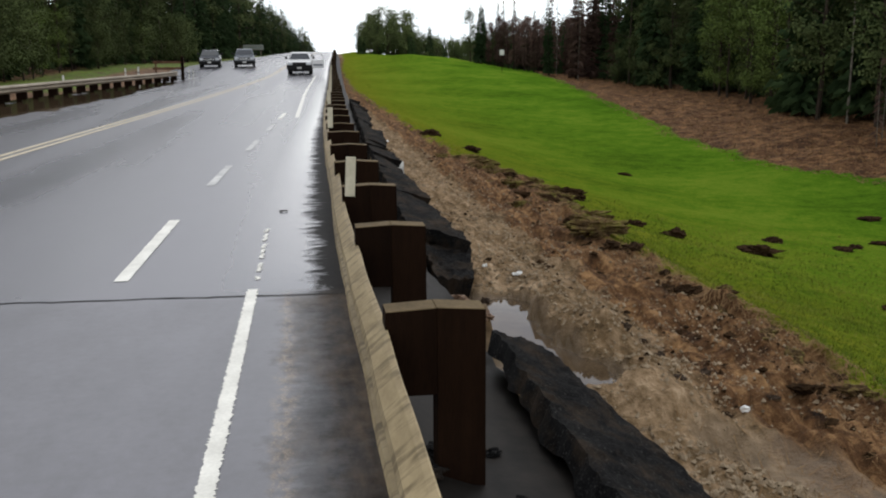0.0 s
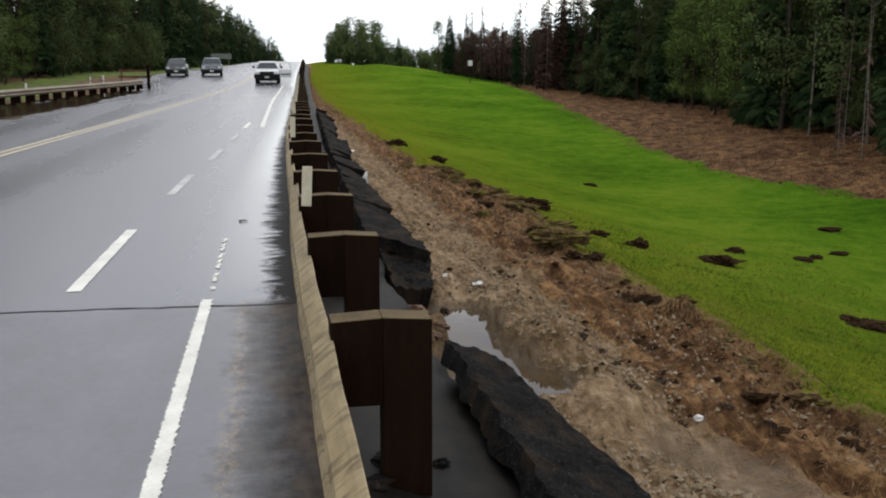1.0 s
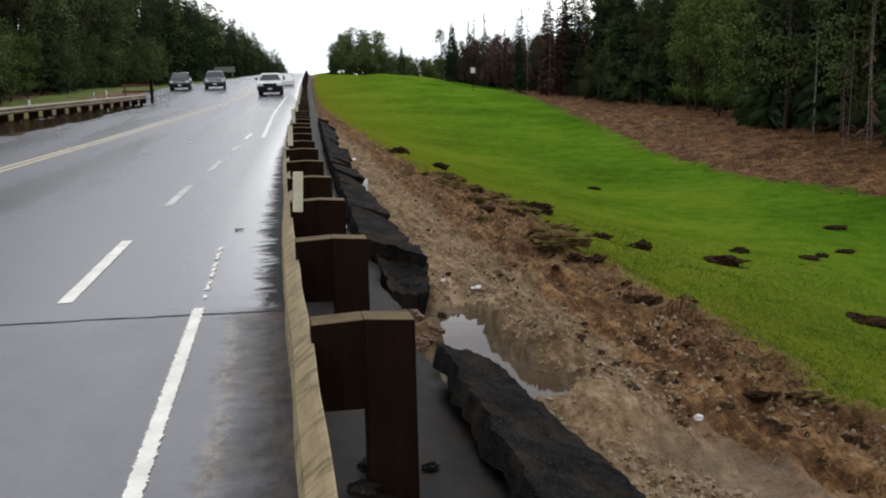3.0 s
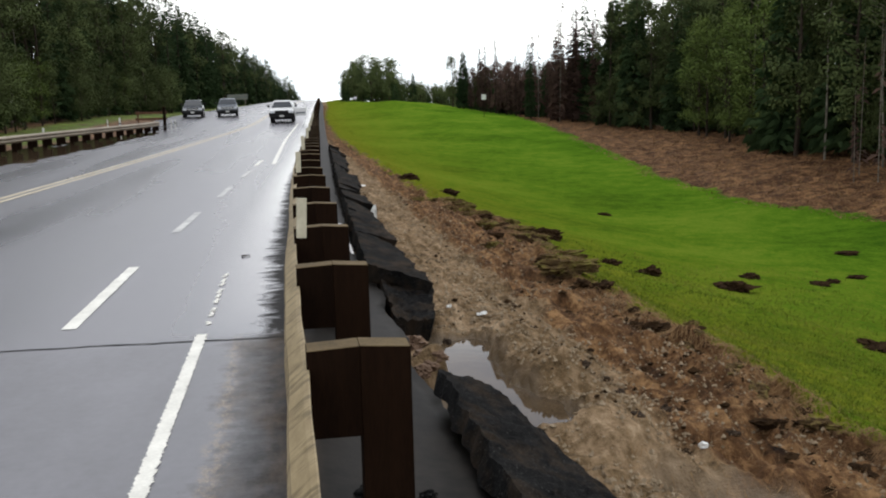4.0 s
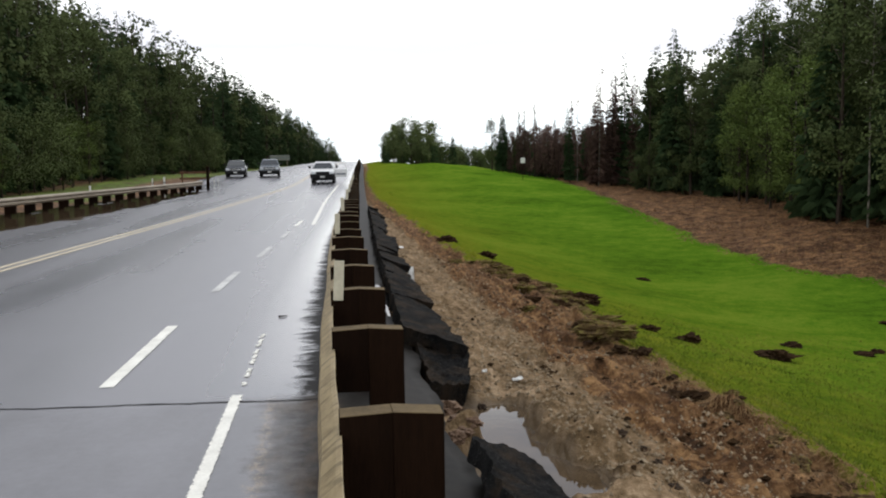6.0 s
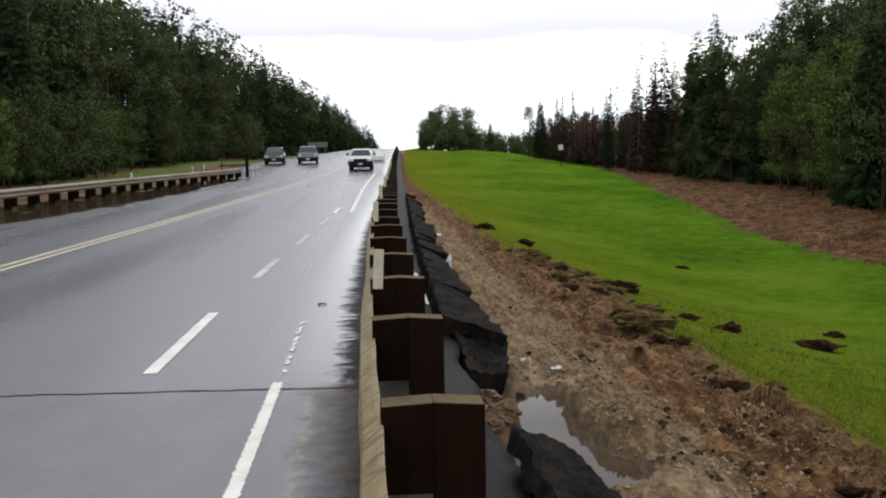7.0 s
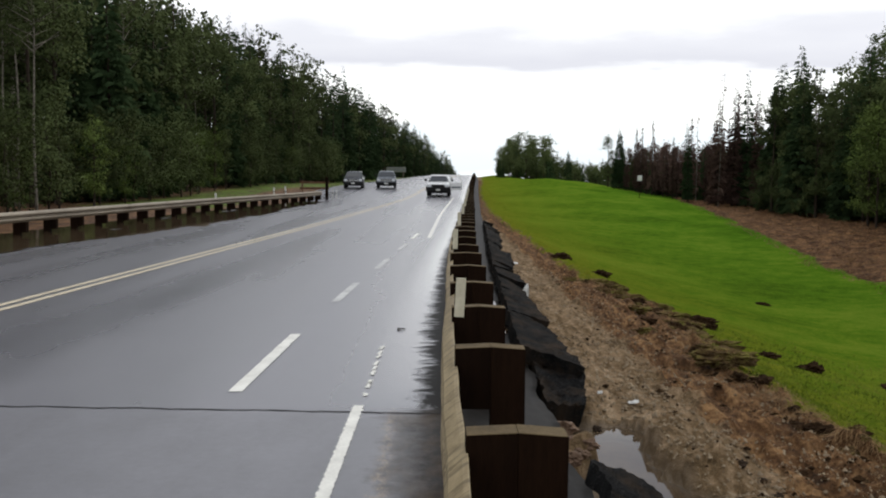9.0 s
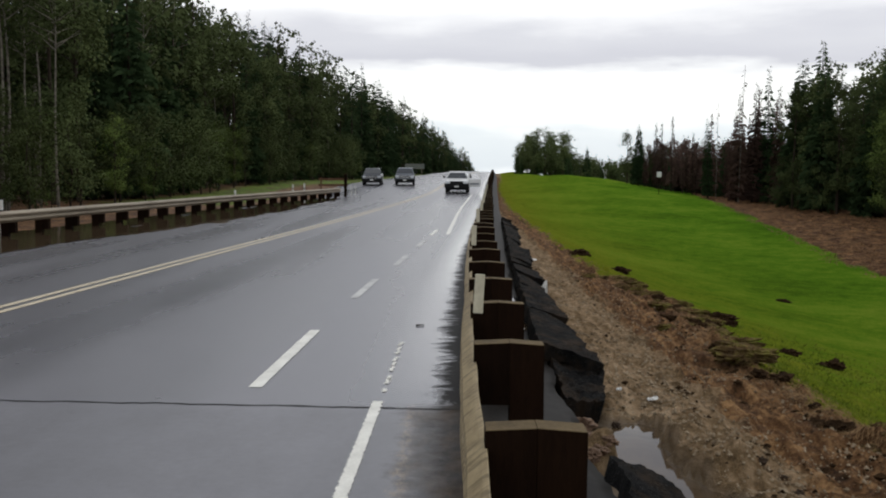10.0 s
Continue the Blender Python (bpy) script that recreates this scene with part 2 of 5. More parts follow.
RAIL_FAR = surface("galvanised_steel", (0.16, 0.13, 0.095), (0.34, 0.29, 0.22), 5, 0.5, 0.2, 0.004, 0.1, (1, 0.3, 2))
m_nodes = RAIL.node_tree
b = m_nodes.nodes["Principled BSDF"]
base = b.inputs["Base Color"].links[0].from_socket
tc = node(m_nodes, "ShaderNodeTexCoord")
mp = node(m_nodes, "ShaderNodeMapping", Rotation=(0.5, 0.0, 0.9), Scale=(2.4, 11.0, 2.4))
m_nodes.links.new(tc.outputs["Object"], mp.inputs["Vector"])
stain = grey(m_nodes, grain(m_nodes, mp.outputs[0], 1.6, 5.0, 0.6, 0.4), (0.48, 0.0), (0.62, 0.6))
m_nodes.links.new(blend(m_nodes, stain, base, (0.06, 0.042, 0.022)), b.inputs["Base Color"])
# creosote brown with the sides' shade darkened in; the lit tops are paler
POST_WOOD = surface("shaded_creosoted_timber", (0.0055, 0.0026, 0.0013), (0.0145, 0.0068, 0.0034), 10, 0.8, 0.5, 0.006, 0.0, (4, 4, 0.5), 0.2, specular=0.05)
POST_TOP = surface("pale_end_grain", (0.06, 0.043, 0.022), (0.14, 0.10, 0.05), 16, 0.8, 0.5, 0.004)
GREY_WOOD = surface("grey_timber", (0.16, 0.14, 0.1), (0.33, 0.29, 0.22), 8, 0.8, 0.4, 0.005, 0.0, (3, 3, 0.5), 0.15)
CREAM = surface("cream_painted_board", (0.42, 0.38, 0.28), (0.6, 0.56, 0.43), 9, 0.6, 0.2)
BARK = surface("dark_bark", (0.02, 0.015, 0.011), (0.065, 0.048, 0.036), 6, 0.9, 0.6, 0.02, 0.0, (3, 3, 0.6))
BIRCH = surface("pale_birch_bark", (0.04, 0.034, 0.028), (0.30, 0.27, 0.22), 5, 0.8, 0.4, 0.01, 0.0, (1, 1, 2.0))
SPRUCE = surface("spruce_needles", (0.026, 0.048, 0.022), (0.07, 0.108, 0.046), 1.2, 0.9, 0.0, vary=0.3, specular=0.03)
LEAF_DARK = surface("dark_foliage", (0.040, 0.055, 0.021), (0.098, 0.120, 0.045), 1.0, 0.9, 0.0, vary=0.35, specular=0.03)
LEAF_LIGHT = surface("light_foliage", (0.060, 0.092, 0.022), (0.138, 0.178, 0.048), 1.0, 0.9, 0.0, vary=0.3, specular=0.04)
BURNT = surface("rust_brown_needles", (0.058, 0.038, 0.031), (0.14, 0.088, 0.07), 1.5, 0.9, 0.0, vary=0.3, specular=0.03)


# ---- helpers of this scene ----
def mesh_of(name, verts, faces, mat, smooth=False):
    me = bpy.data.meshes.new(name)
    me.from_pydata([tuple(v) for v in verts], [], [tuple(f) for f in faces])
    if mat is not None:
        me.materials.append(mat)
    if smooth:
        me.polygons.foreach_set("use_smooth", [True] * len(me.polygons))
    me.update()
    return me


def child(name, me, parent, label="", m=None):
    ob = new(name, me)
    ob.parent = parent
    if m is not None:
        ob.matrix_basis = m
    return tagged(ob, label)


def part(name, bm, mat, parent, label="", smooth=False):
    me = bpy.data.meshes.new(name)
    bm.to_mesh(me)
    bm.free()
    for one in mat if isinstance(mat, (list, tuple)) else (mat,):
        me.materials.append(one)
    if smooth:
        me.polygons.foreach_set("use_smooth", [True] * len(me.polygons))
    return child(name, me, parent, label)


def thing(name, label, category, group="", m=None, kind=""):
    ob = new(name)
    if m is not None:
        ob.matrix_basis = m
    return tagged(ob, label, category, group, kind)


def box(x0, x1, y0, y1, z0, z1, bevel=0.0, bm=None):
    bm = bm or bmesh.new()
    r = bmesh.ops.create_cube(bm, size=1.0, matrix=Matrix.Translation(((x0 + x1) / 2, (y0 + y1) / 2, (z0 + z1) / 2)) @ Matrix.Diagonal((x1 - x0, y1 - y0, z1 - z0, 1)))
    if bevel:
        edges = list({e for v in r["verts"] for e in v.link_edges})
        bmesh.ops.bevel(bm, geom=edges, offset=bevel, segments=1, affect="EDGES")
    return bm


def bar(bm, a, b, r0, r1, sides=6):
    """A tapered round bar from a to b."""
    a, b = Vector(a), Vector(b)
    d = b - a
    m = Matrix.Translation((a + b) / 2) @ d.to_track_quat("Z", "Y").to_matrix().to_4x4()
    bmesh.ops.create_cone(bm, cap_ends=True, segments=sides, radius1=r0, radius2=r1, depth=d.length, matrix=m)


def curve_of(points):
    ys, xs = [p[0] for p in points], [p[1] for p in points]

    def at(y):
        """A smooth line through the points."""
        w = 6.0
        return sum(np.interp(np.asarray(y, float) + o * w, ys, xs) for o in (-1, -0.5, 0, 0.5, 1)) / 5
    return at


# lines of the plan: how far to the side each runs, by the distance ahead
YELLOW_X = curve_of([(-60, -9.3), (0, -6.08), (12, -5.45), (22, -4.9), (37, -4.04), (46, -3.55), (60, -2.88), (87, -1.35), (150, 1.7), (260, 6.2), (600, 19)])
RAIL_X = curve_of([(-60, 0.3), (0, 0.56), (16, 0.62), (30, 1.15), (60, 2.15), (100, 3.6), (150, 5.6), (260, 9.4), (600, 22)])
LEFT_X = curve_of([(-60, -15), (0, -13.0), (25, -12.1), (38, -11.3), (50, -10.4), (60, -9.0), (66, -8.2), (74, -9.0), (84, -10.4), (105, -9.8), (130, -7.0), (160, -4.6), (260, 0.0), (600, 13)])
ROAD_Z = curve_of([(-60, 0), (35, 0), (60, 0.05), (78, 0.2), (93, 0.68), (130, 1.3), (180, 1.9), (260, 2.62), (300, 2.5), (400, 0.0), (700, -8)])


def sway(x, y, scale, seed=0.0):
    return noise.noise(Vector((x * scale, y * scale, seed)))


# ---- ground: one sheet with ditch, mud, bank and forest floor ----
NEAR = ([-400, -60, -20, -14, -12.4, 0, 1.2, 1.34, 1.7, 2.3, 3.3, 5.0, 6.6, 9.7, 13, 17, 20, 25, 32, 60, 400],
        [-1, -0.6, -0.6, -0.45, -0.3, -0.3, -0.3, -0.33, -0.52, -0.62, -0.9, -1.15, -1.65, -2.42, -2.95, -3.05, -2.85, -2.2, -1.5, 0, 2])
FAR = ([-400, -60, -20, -6, -4, 4, 7, 10, 15, 20, 27, 35, 60, 400],
       [2, 1, 0.6, 0.6, 0.5, 0.5, 0.75, 1.2, 1.7, 1.25, 0.0, -0.6, -0.5, 0])


def ease(a, b, v):
    t = min(max((v - a) / (b - a), 0), 1)
    return t * t * (3 - 2 * t)


def grass_edge(y):
    return float(np.interp(y, [0, 7, 12, 16, 19, 23, 26, 43, 70, 110, 160, 600], [5.0, 4.9, 5.0, 4.8, 5.6, 5.5, 4.4, 4.4, 4.3, 5.0, 7.5, 25])) + 0.35 * sway(3.1, y, 0.9)


def litter_edge(y):
    return float(np.interp(y, [0, 32, 38, 51, 73, 110, 140, 600], [22.5, 20.7, 19.6, 20.6, 23.4, 27.5, 31, 70])) + 0.8 * sway(7.7, y, 0.25)


PUDDLE = [(1.72, 8.75, 0.2), (1.95, 8.65, 0.2), (2.13, 8.95, 0.14), (2.03, 8.25, 0.16), (1.98, 7.8, 0.17), (2.03, 7.35, 0.19), (2.14, 6.95, 0.17), (2.27, 6.98, 0.13), (2.24, 6.72, 0.15), (1.85, 6.75, 0.22)]
POOL = [(3.28, 5.57, 0.24), (3.42, 5.2, 0.26), (3.02, 5.7, 0.18), (3.6, 4.8, 0.28)]
MOUNDS = [(2.62, 8.0, 0.30, 0.2), (2.45, 8.45, 0.25, 0.16), (2.62, 7.5, 0.32, 0.26), (2.72, 6.65, 0.34, 0.13), (2.75, 6.0, 0.4, 0.08), (1.75, 7.95, 0.2, 0.12), (2.6, 9.3, 0.4, 0.12), (1.62, 7.35, 0.2, 0.3)]


def hollow(spots, x, y):
    return max(1 - math.hypot(x - a, y - b) / (2 * r) for a, b, r in spots)


def ground_z(x, y):
    s = ease(35, 130, y)
    z = float(np.interp(x, *NEAR)) * (1 - s) + (float(np.interp(x - 0.035 * max(y - 130, 0), *FAR)) + float(ROAD_Z(y)) - 1.25) * s
    if y > 130 and x > 4:
        z -= 1.6 * ease(130, 175, y) * ease(9, 22, x - 0.035 * (y - 130))
    if x < -12 and y > 30:
        z += 0.6 * ease(30, 58, y) * ease(-12, -16.5, x) * (1 - ease(105, 150, y))
    if -14 < x < 22 and y > 20 and LEFT_X(y) - 1 < x < RAIL_X(y) + 0.6:
        z = min(z, float(ROAD_Z(y)) - 0.28)
    if 1.3 < x < 6 and y < 70:
        k = ease(1.3, 2.0, x) * (1 - ease(4.6, 6, x))
        z += k * (0.10 * sway(x, y, 1.6) + 0.08 * sway(x, y, 4.2, 3.0) + 0.045 * sway(x, y, 11, 5.0))
        # ridges washed out along the flow
        r = 1 - abs(2 * sway(x * 2.6 + 0.25 * y, y * 0.55, 1.0, 17.0))
        z += k * ease(2.6, 3.4, x) * (0.11 * r * r + 0.05 * sway(x * 3.0, y * 0.8, 3.0, 23.0))
        # a torn sod bank where the turf begins
        e = grass_edge(y)
        lip = e - 0.12 + 0.22 * sway(x, y, 2.3, 31.0) + 0.08 * sway(x, y, 7.0, 33.0)
        z += 0.13 * (0.55 + 0.9 * sway(x, y, 0.9, 9.0)) * ease(lip - 0.09, lip, x) * math.exp(-max(x - lip, 0) / 0.7) * (1 - ease(5.4, 6.0, x))
        if y < 12:
            z += sum(a * math.exp(-((x - p) ** 2 + (y - q) ** 2) / (r * r)) for p, q, r, a in MOUNDS)
            z += 0.11 * math.exp(-((x - 2.72 - 0.1 * sway(0, y, 0.9, 21)) / 0.32) ** 2) * ease(5.3, 6.2, y) * (1 - ease(9.2, 10.2, y))
            h = hollow(PUDDLE, x, y)
            if h > 0:
                z = z * (1 - ease(-0.25, 0.5, h)) + -0.72 * ease(-0.25, 0.5, h)
            h = hollow(POOL, x, y)
            if h > 0:
                z = z * (1 - ease(-0.0, 0.7, h)) + -0.97 * ease(-0.0, 0.7, h)
    elif x >= 6:
        z += 0.10 * sway(x, y, 0.35) + 0.03 * sway(x, y, 1.5, 4.0)
        if x > litter_edge(y):
            z += 0.22 * sway(x, y, 0.8, 2.0) + 0.1 * sway(x, y, 2.4, 6.0)
    return z


gx = np.unique(np.concatenate([np.linspace(-1500, -60, 12), np.linspace(-60, -14, 24), np.linspace(-14, 1.1, 16), np.arange(1.2, 6.0, 0.055), np.arange(6, 14, 0.4), np.arange(14, 46, 0.5), np.linspace(46, 120, 25), np.linspace(120, 1500, 10)]).round(3))
gy = np.unique(np.concatenate([np.linspace(-80, 2, 18), np.arange(2, 14, 0.07), np.arange(14, 30, 0.16), np.arange(30, 80, 0.5), np.arange(80, 180, 1.5), np.linspace(180, 420, 40), np.linspace(420, 2500, 12)]).round(3))
gv, g_grass, g_litter, g_wet, g_peat, g_sere = [], [], [], [], [], []
for y in gy:
    ge, le = grass_edge(y), litter_edge(y)
    for x in gx:
        gv.append((x, y, ground_z(x, y)))
        w = 1.2 if y < 30 else 2.5
        left = ease(float(LEFT_X(y)) - 3.6, float(LEFT_X(y)) - 5.0, x) * 0.58 * ease(40, 60, y) * (1 - ease(-21.0, -24, x)) if x < 0 else 0
        g_grass.append(left * 0.9 if x < 0 else min(max(0.5 + (x - ge) / w, 0), 1) * min(max(0.5 + (le - x) / 2.0, 0), 1))
        g_sere.append(math.exp(-max(x - ge, 0) / 6.0) if x > 0 else 0.15)
        g_peat.append(ease(2.7, 4.1, x + 0.3 * sway(x, y, 1.1, 14)) if 0 < x < 8 else 0.0)
        g_litter.append(1.0 if x < 0 or x > le - 2 else 0.0)
        g_wet.append(max(ease(-0.12, 0.12, hollow(PUDDLE, x, y)), 0.55 * ease(-0.1, 0.3, hollow(POOL, x, y))) if 1 < x < 6 and y < 14 else (0.25 if x < 0 else 0.0))
n = len(gx)
gf = [(j * n + i, j * n + i + 1, (j + 1) * n + i + 1, (j + 1) * n + i) for j in range(len(gy) - 1) for i in range(n - 1)]
ground_me = mesh_of("ground", gv, gf, GROUND, True)
for nm, data in (("grass", g_grass), ("litter", g_litter), ("wet", g_wet), ("peat", g_peat), ("sere", g_sere)):
    ground_me.attributes.new(nm, "FLOAT", "POINT").data.foreach_set("value", data)
ground = tagged(new("ground", ground_me), "muddy washed-out verge, green mown ditch and bare brown bank", "ground", kind="structure")


# ---- road ----
def shoulder_drop(side):
    """How far the shoulder has sunk beyond the rail."""
    return float(np.interp(side, [0.05, 0.35, 0.82, 2], [0, 0.13, 0.19, 0.3]))


def road_lip(y):
    e = float(RAIL_X(y)) + 0.82
    if y < 60:
        e += 0.2 * ease(2.0, 2.9, y) * (1 - ease(4.4, 6.1, y))
        e += 0.10 * sway(0, y, 1.1, 1.0) + 0.05 * sway(0, y, 4.0, 2.0) - 0.03
    return e


ry = np.unique(np.concatenate([np.linspace(-80, 2, 20), np.arange(2, 32, 0.12), np.arange(32, 130, 1.0), np.linspace(130, 330, 41), np.linspace(330, 700, 12)]).round(3))
us = np.concatenate([np.linspace(0, 0.9, 14), np.linspace(0.91, 1, 12)])
rv, r_side, r_ahead = [], [], []
for y in ry:
    a, b, rx, z = float(LEFT_X(y)) - 0.5, road_lip(y), float(RAIL_X(y)), float(ROAD_Z(y))
    for u in us:
        x = a + (b - a) * u
        rv.append((x, y, z - shoulder_drop(x - rx) + (0.003 * sway(x, y, 0.5) if y < 30 else 0)))
        r_side.append(x - rx)
        r_ahead.append(y * 0.01)
    rv.append((b - 0.04, y, z - 0.42))
    r_side.append(b - rx)
    r_ahead.append(y * 0.01)
n = len(us) + 1
rf = [(j * n + i, j * n + i + 1, (j + 1) * n + i + 1, (j + 1) * n + i) for j in range(len(ry) - 1) for i in range(n - 1)]
road_me = mesh_of("road", rv, rf, ASPHALT, True)
for nm, data in (("side", r_side), ("ahead", r_ahead)):
    road_me.attributes.new(nm, "FLOAT", "POINT").data.foreach_set("value", data)
road = tagged(new("road", road_me), "wet grey asphalt highway with a broken shoulder edge", "road", kind="structure")


def stripe(name, mat, xa, ya, xb, yb, width, ragged=0.0, step=0.0, lift=0.005, line=None):
    """A painted stripe on the road, its sides worn where ragged."""
    count = max(2, int((yb - ya) / (step or 1.0)) + 1)
    v = []
    for i in range(count):
        t = i / (count - 1)
        y = ya + (yb - ya) * t
        x = line(y) if line else xa + (xb - xa) * t
        for s in (-1, 1):
            v.append((float(x) + s * (width / 2 + ragged * noise.noise(Vector((s * 5.0, y * 17, 0))) * 0.7 + ragged * noise.noise(Vector((s * 8.0, y * 60, 0)))), y, float(ROAD_Z(y)) + lift))
    f = [(2 * i, 2 * i + 1, 2 * i + 3, 2 * i + 2) for i in range(count - 1)]
    return child(name, mesh_of(name, v, f, mat), road)


for off in (-0.12, 0.12):
    stripe("yellow_line", YELLOW_LINE, 0, 5, 0, 262, 0.12, 0.012, 0.5, line=lambda y, o=off: YELLOW_X(y) + o)
for ya, yb, xa, xb in ((7.88, 10.84, -1.222, -1.155), (13.7, 16.2, -1.02, -0.93), (18.75, 21.1, -0.76, -0.66), (23.7, 25.9, -0.54, -0.43), (28.1, 30.8, -0.34, -0.22)):
    stripe("lane_dash", WHITE_LINE if ya < 10 or ya > 27 else FAINT_LINE, xa, ya, xb, yb, 0.115, 0.008, 0.1)
stripe("edge_line", WHITE_LINE, -0.225, 1.5, -0.168, 7.42, 0.082, 0.017, 0.008)
for i in range(9):
    y = 7.75 + 0.27 * i + 0.05 * math.sin(i * 2.3)
    stripe("edge_line_remnant", WHITE_LINE, -0.15, y, -0.145 + 0.002 * i, y + 0.12 + 0.1 * abs(math.sin(i * 1.7)), 0.034, 0.03, 0.012)
stripe("taper_line", WHITE_LINE, 0, 28.5, 0, 76, 0.13, 0.01, 0.8, line=curve_of([(20, 0.0), (28.5, 0.14), (35, 0.28), (47, 0.5), (72, 1.35), (100, 2.6)]))


# ---- guardrails ----
W_PROFILE = [(0.0, 0.0), (-0.02, 0.012), (-0.075, 0.06), (-0.083, 0.085), (-0.075, 0.11), (-0.012, 0.14), (-0.008, 0.156), (-0.012, 0.172), (-0.075, 0.202), (-0.083, 0.227), (-0.075, 0.252), (-0.02, 0.30), (0.0, 0.312)]


def rail_panel(ya, yb, line, top, mat, parent, flip=1, step=0.2):
    count = max(2, int((yb - ya) / step) + 1)
    v, f = [], []
    ring = [(d, h) for d, h in W_PROFILE] + [(d + 0.006, h) for d, h in reversed(W_PROFILE)]
    k = len(ring)
    for i in range(count):
        y = ya + (yb - ya) * i / (count - 1)
        x, z, lean = line(y)
        for d, h in ring:
            v.append((x + flip * (d + lean * (h - 0.3)), y, z + top - 0.312 + h))
    for i in range(count - 1):
        for j in range(k):
            f.append((i * k + j, i * k + (j + 1) % k, (i + 1) * k + (j + 1) % k, (i + 1) * k + j))
    f += [tuple(range(k)), tuple(range((count - 1) * k, count * k))]
    return child("rail", mesh_of("rail", v, f, mat, False), parent)


guardrail = thing("guardrail", "mud-stained steel guardrail on dark timber posts beside the washout", "guardrail", kind="structure")


def near_line(y):
    bow = -0.03 * math.exp(-((y - 6.5) / 2.3) ** 2) + (0.014 * sway(0, y, 0.45, 12) + 0.008 * sway(0, y, 1.3, 5)) * (1 if y < 40 else 0.4)
    sag = 0.1 - 0.06 * ease(9, 22, y)
    return float(RAIL_X(y)) + bow, float(ROAD_Z(y)) - sag + 0.012 * sway(1, y, 0.4, 3), 0.05 * math.exp(-((y - 4) / 5) ** 2)


POST_STEP, POST_Y = 1.905, 4.12
y = POST_Y - 8 * POST_STEP
while y < 205:
    rail_panel(y - 0.06, min(y + 2 * POST_STEP + 0.06, 210), near_line, 0.70, RAIL, guardrail, 1, 0.2 if y < 60 else 1.9)
    y += 2 * POST_STEP


def post_mesh(name, x0, x1, z0, z1, tilt):
    bm = box(x0, x1, -0.074, 0.074, z0, z1, 0.003)
    for v in bm.verts:
        if v.co.z > z1 - 0.02:
            v.co.z += tilt * (v.co.x - (x0 + x1) / 2)
    me = bpy.data.meshes.new(name)
    bm.to_mesh(me)
    bm.free()
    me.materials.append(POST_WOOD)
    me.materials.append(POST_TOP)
    # upward faces take the paler lit colour, all others the shaded one
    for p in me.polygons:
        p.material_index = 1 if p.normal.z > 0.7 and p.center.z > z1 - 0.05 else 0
    return me


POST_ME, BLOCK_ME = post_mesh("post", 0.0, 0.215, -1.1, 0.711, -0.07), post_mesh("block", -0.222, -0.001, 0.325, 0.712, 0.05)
rnd = random.Random(4)
for i in list(range(-8, -1)) + list(range(0, 104)):
    y = POST_Y + i * POST_STEP
    k = 0.15 if y < 10 else 1.0 if y < 45 else 0.5
    m = pose(float(RAIL_X(y)) + 0.188 + 0.008 * k * rnd.uniform(-1, 1) + (0.022 if i == 0 else 0.0), y, float(ROAD_Z(y)) + 0.012 * rnd.uniform(-1, 1) - {0: 0.036, 1: -0.01}.get(i, 0.0), rnd.uniform(-1, 1) * k, 1.2 * rnd.uniform(-1, 1) * k, rnd.uniform(-2, 2) * k)
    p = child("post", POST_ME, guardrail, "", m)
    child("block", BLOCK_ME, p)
    if y < 40:
        bm = bmesh.new()
        bar(bm, (-0.246, 0.0, 0.48), (-0.218, 0.0, 0.48), 0.016, 0.019, 8)
        part("bolt", bm, POST_TOP, p, "rusty rail bolt")

LRAIL_X = curve_of([(-60, -14.6), (0, -12.7), (25, -11.75), (38, -10.9), (50, -9.9), (58, -8.8), (66, -7.6), (90, -5)])
left_rail = thing("guardrail", "pale galvanised guardrail on short timber posts along the far shoulder", "guardrail", kind="structure")


def far_line(y):
    return float(LRAIL_X(y)), float(ROAD_Z(y)), 0.0


y = -6.0
while y < 63:
    rail_panel(y - 0.05, y + 3.86, far_line, 0.72, RAIL_FAR, left_rail, -1, 0.6)
    y += 3.81
bm = box(-0.4, -0.2, -0.09, 0.09, -0.6, 0.68, 0.008)
box(-0.197, 0.0, -0.09, 0.09, 0.1, 0.66, 0.008, bm)
LEFT_POST = bpy.data.meshes.new("post")
bm.to_mesh(LEFT_POST)
bm.free()
LEFT_POST.materials.append(POST_WOOD)
y = -6.0
while y < 68:
    child("post", LEFT_POST, left_rail, "", pose(float(LRAIL_X(y)) - 0.01, y, float(ROAD_Z(y)), 0, 0, rnd.uniform(-3, 3)))
    y += 1.905


# ---- trees ----
def frond(v, f, base, tip, width, droop, rng):
    """A flat needled bough: two bent leaves along a line."""
    d = tip - base
    side = d.cross(Vector((0, 0, 1)))
    if side.length < 1e-4:
        side = Vector((1, 0, 0))
    side.normalize()
    mid = base + d * 0.55 + Vector((0, 0, 0.15 * d.length))
    end = tip - Vector((0, 0, droop * d.length))
    k = len(v)
    v += [base, mid - side * width, end, mid + side * width, mid - Vector((0, 0, width * 0.9))]
    f += [(k, k + 1, k + 2), (k, k + 2, k + 3), (k, k + 4, k + 2)]


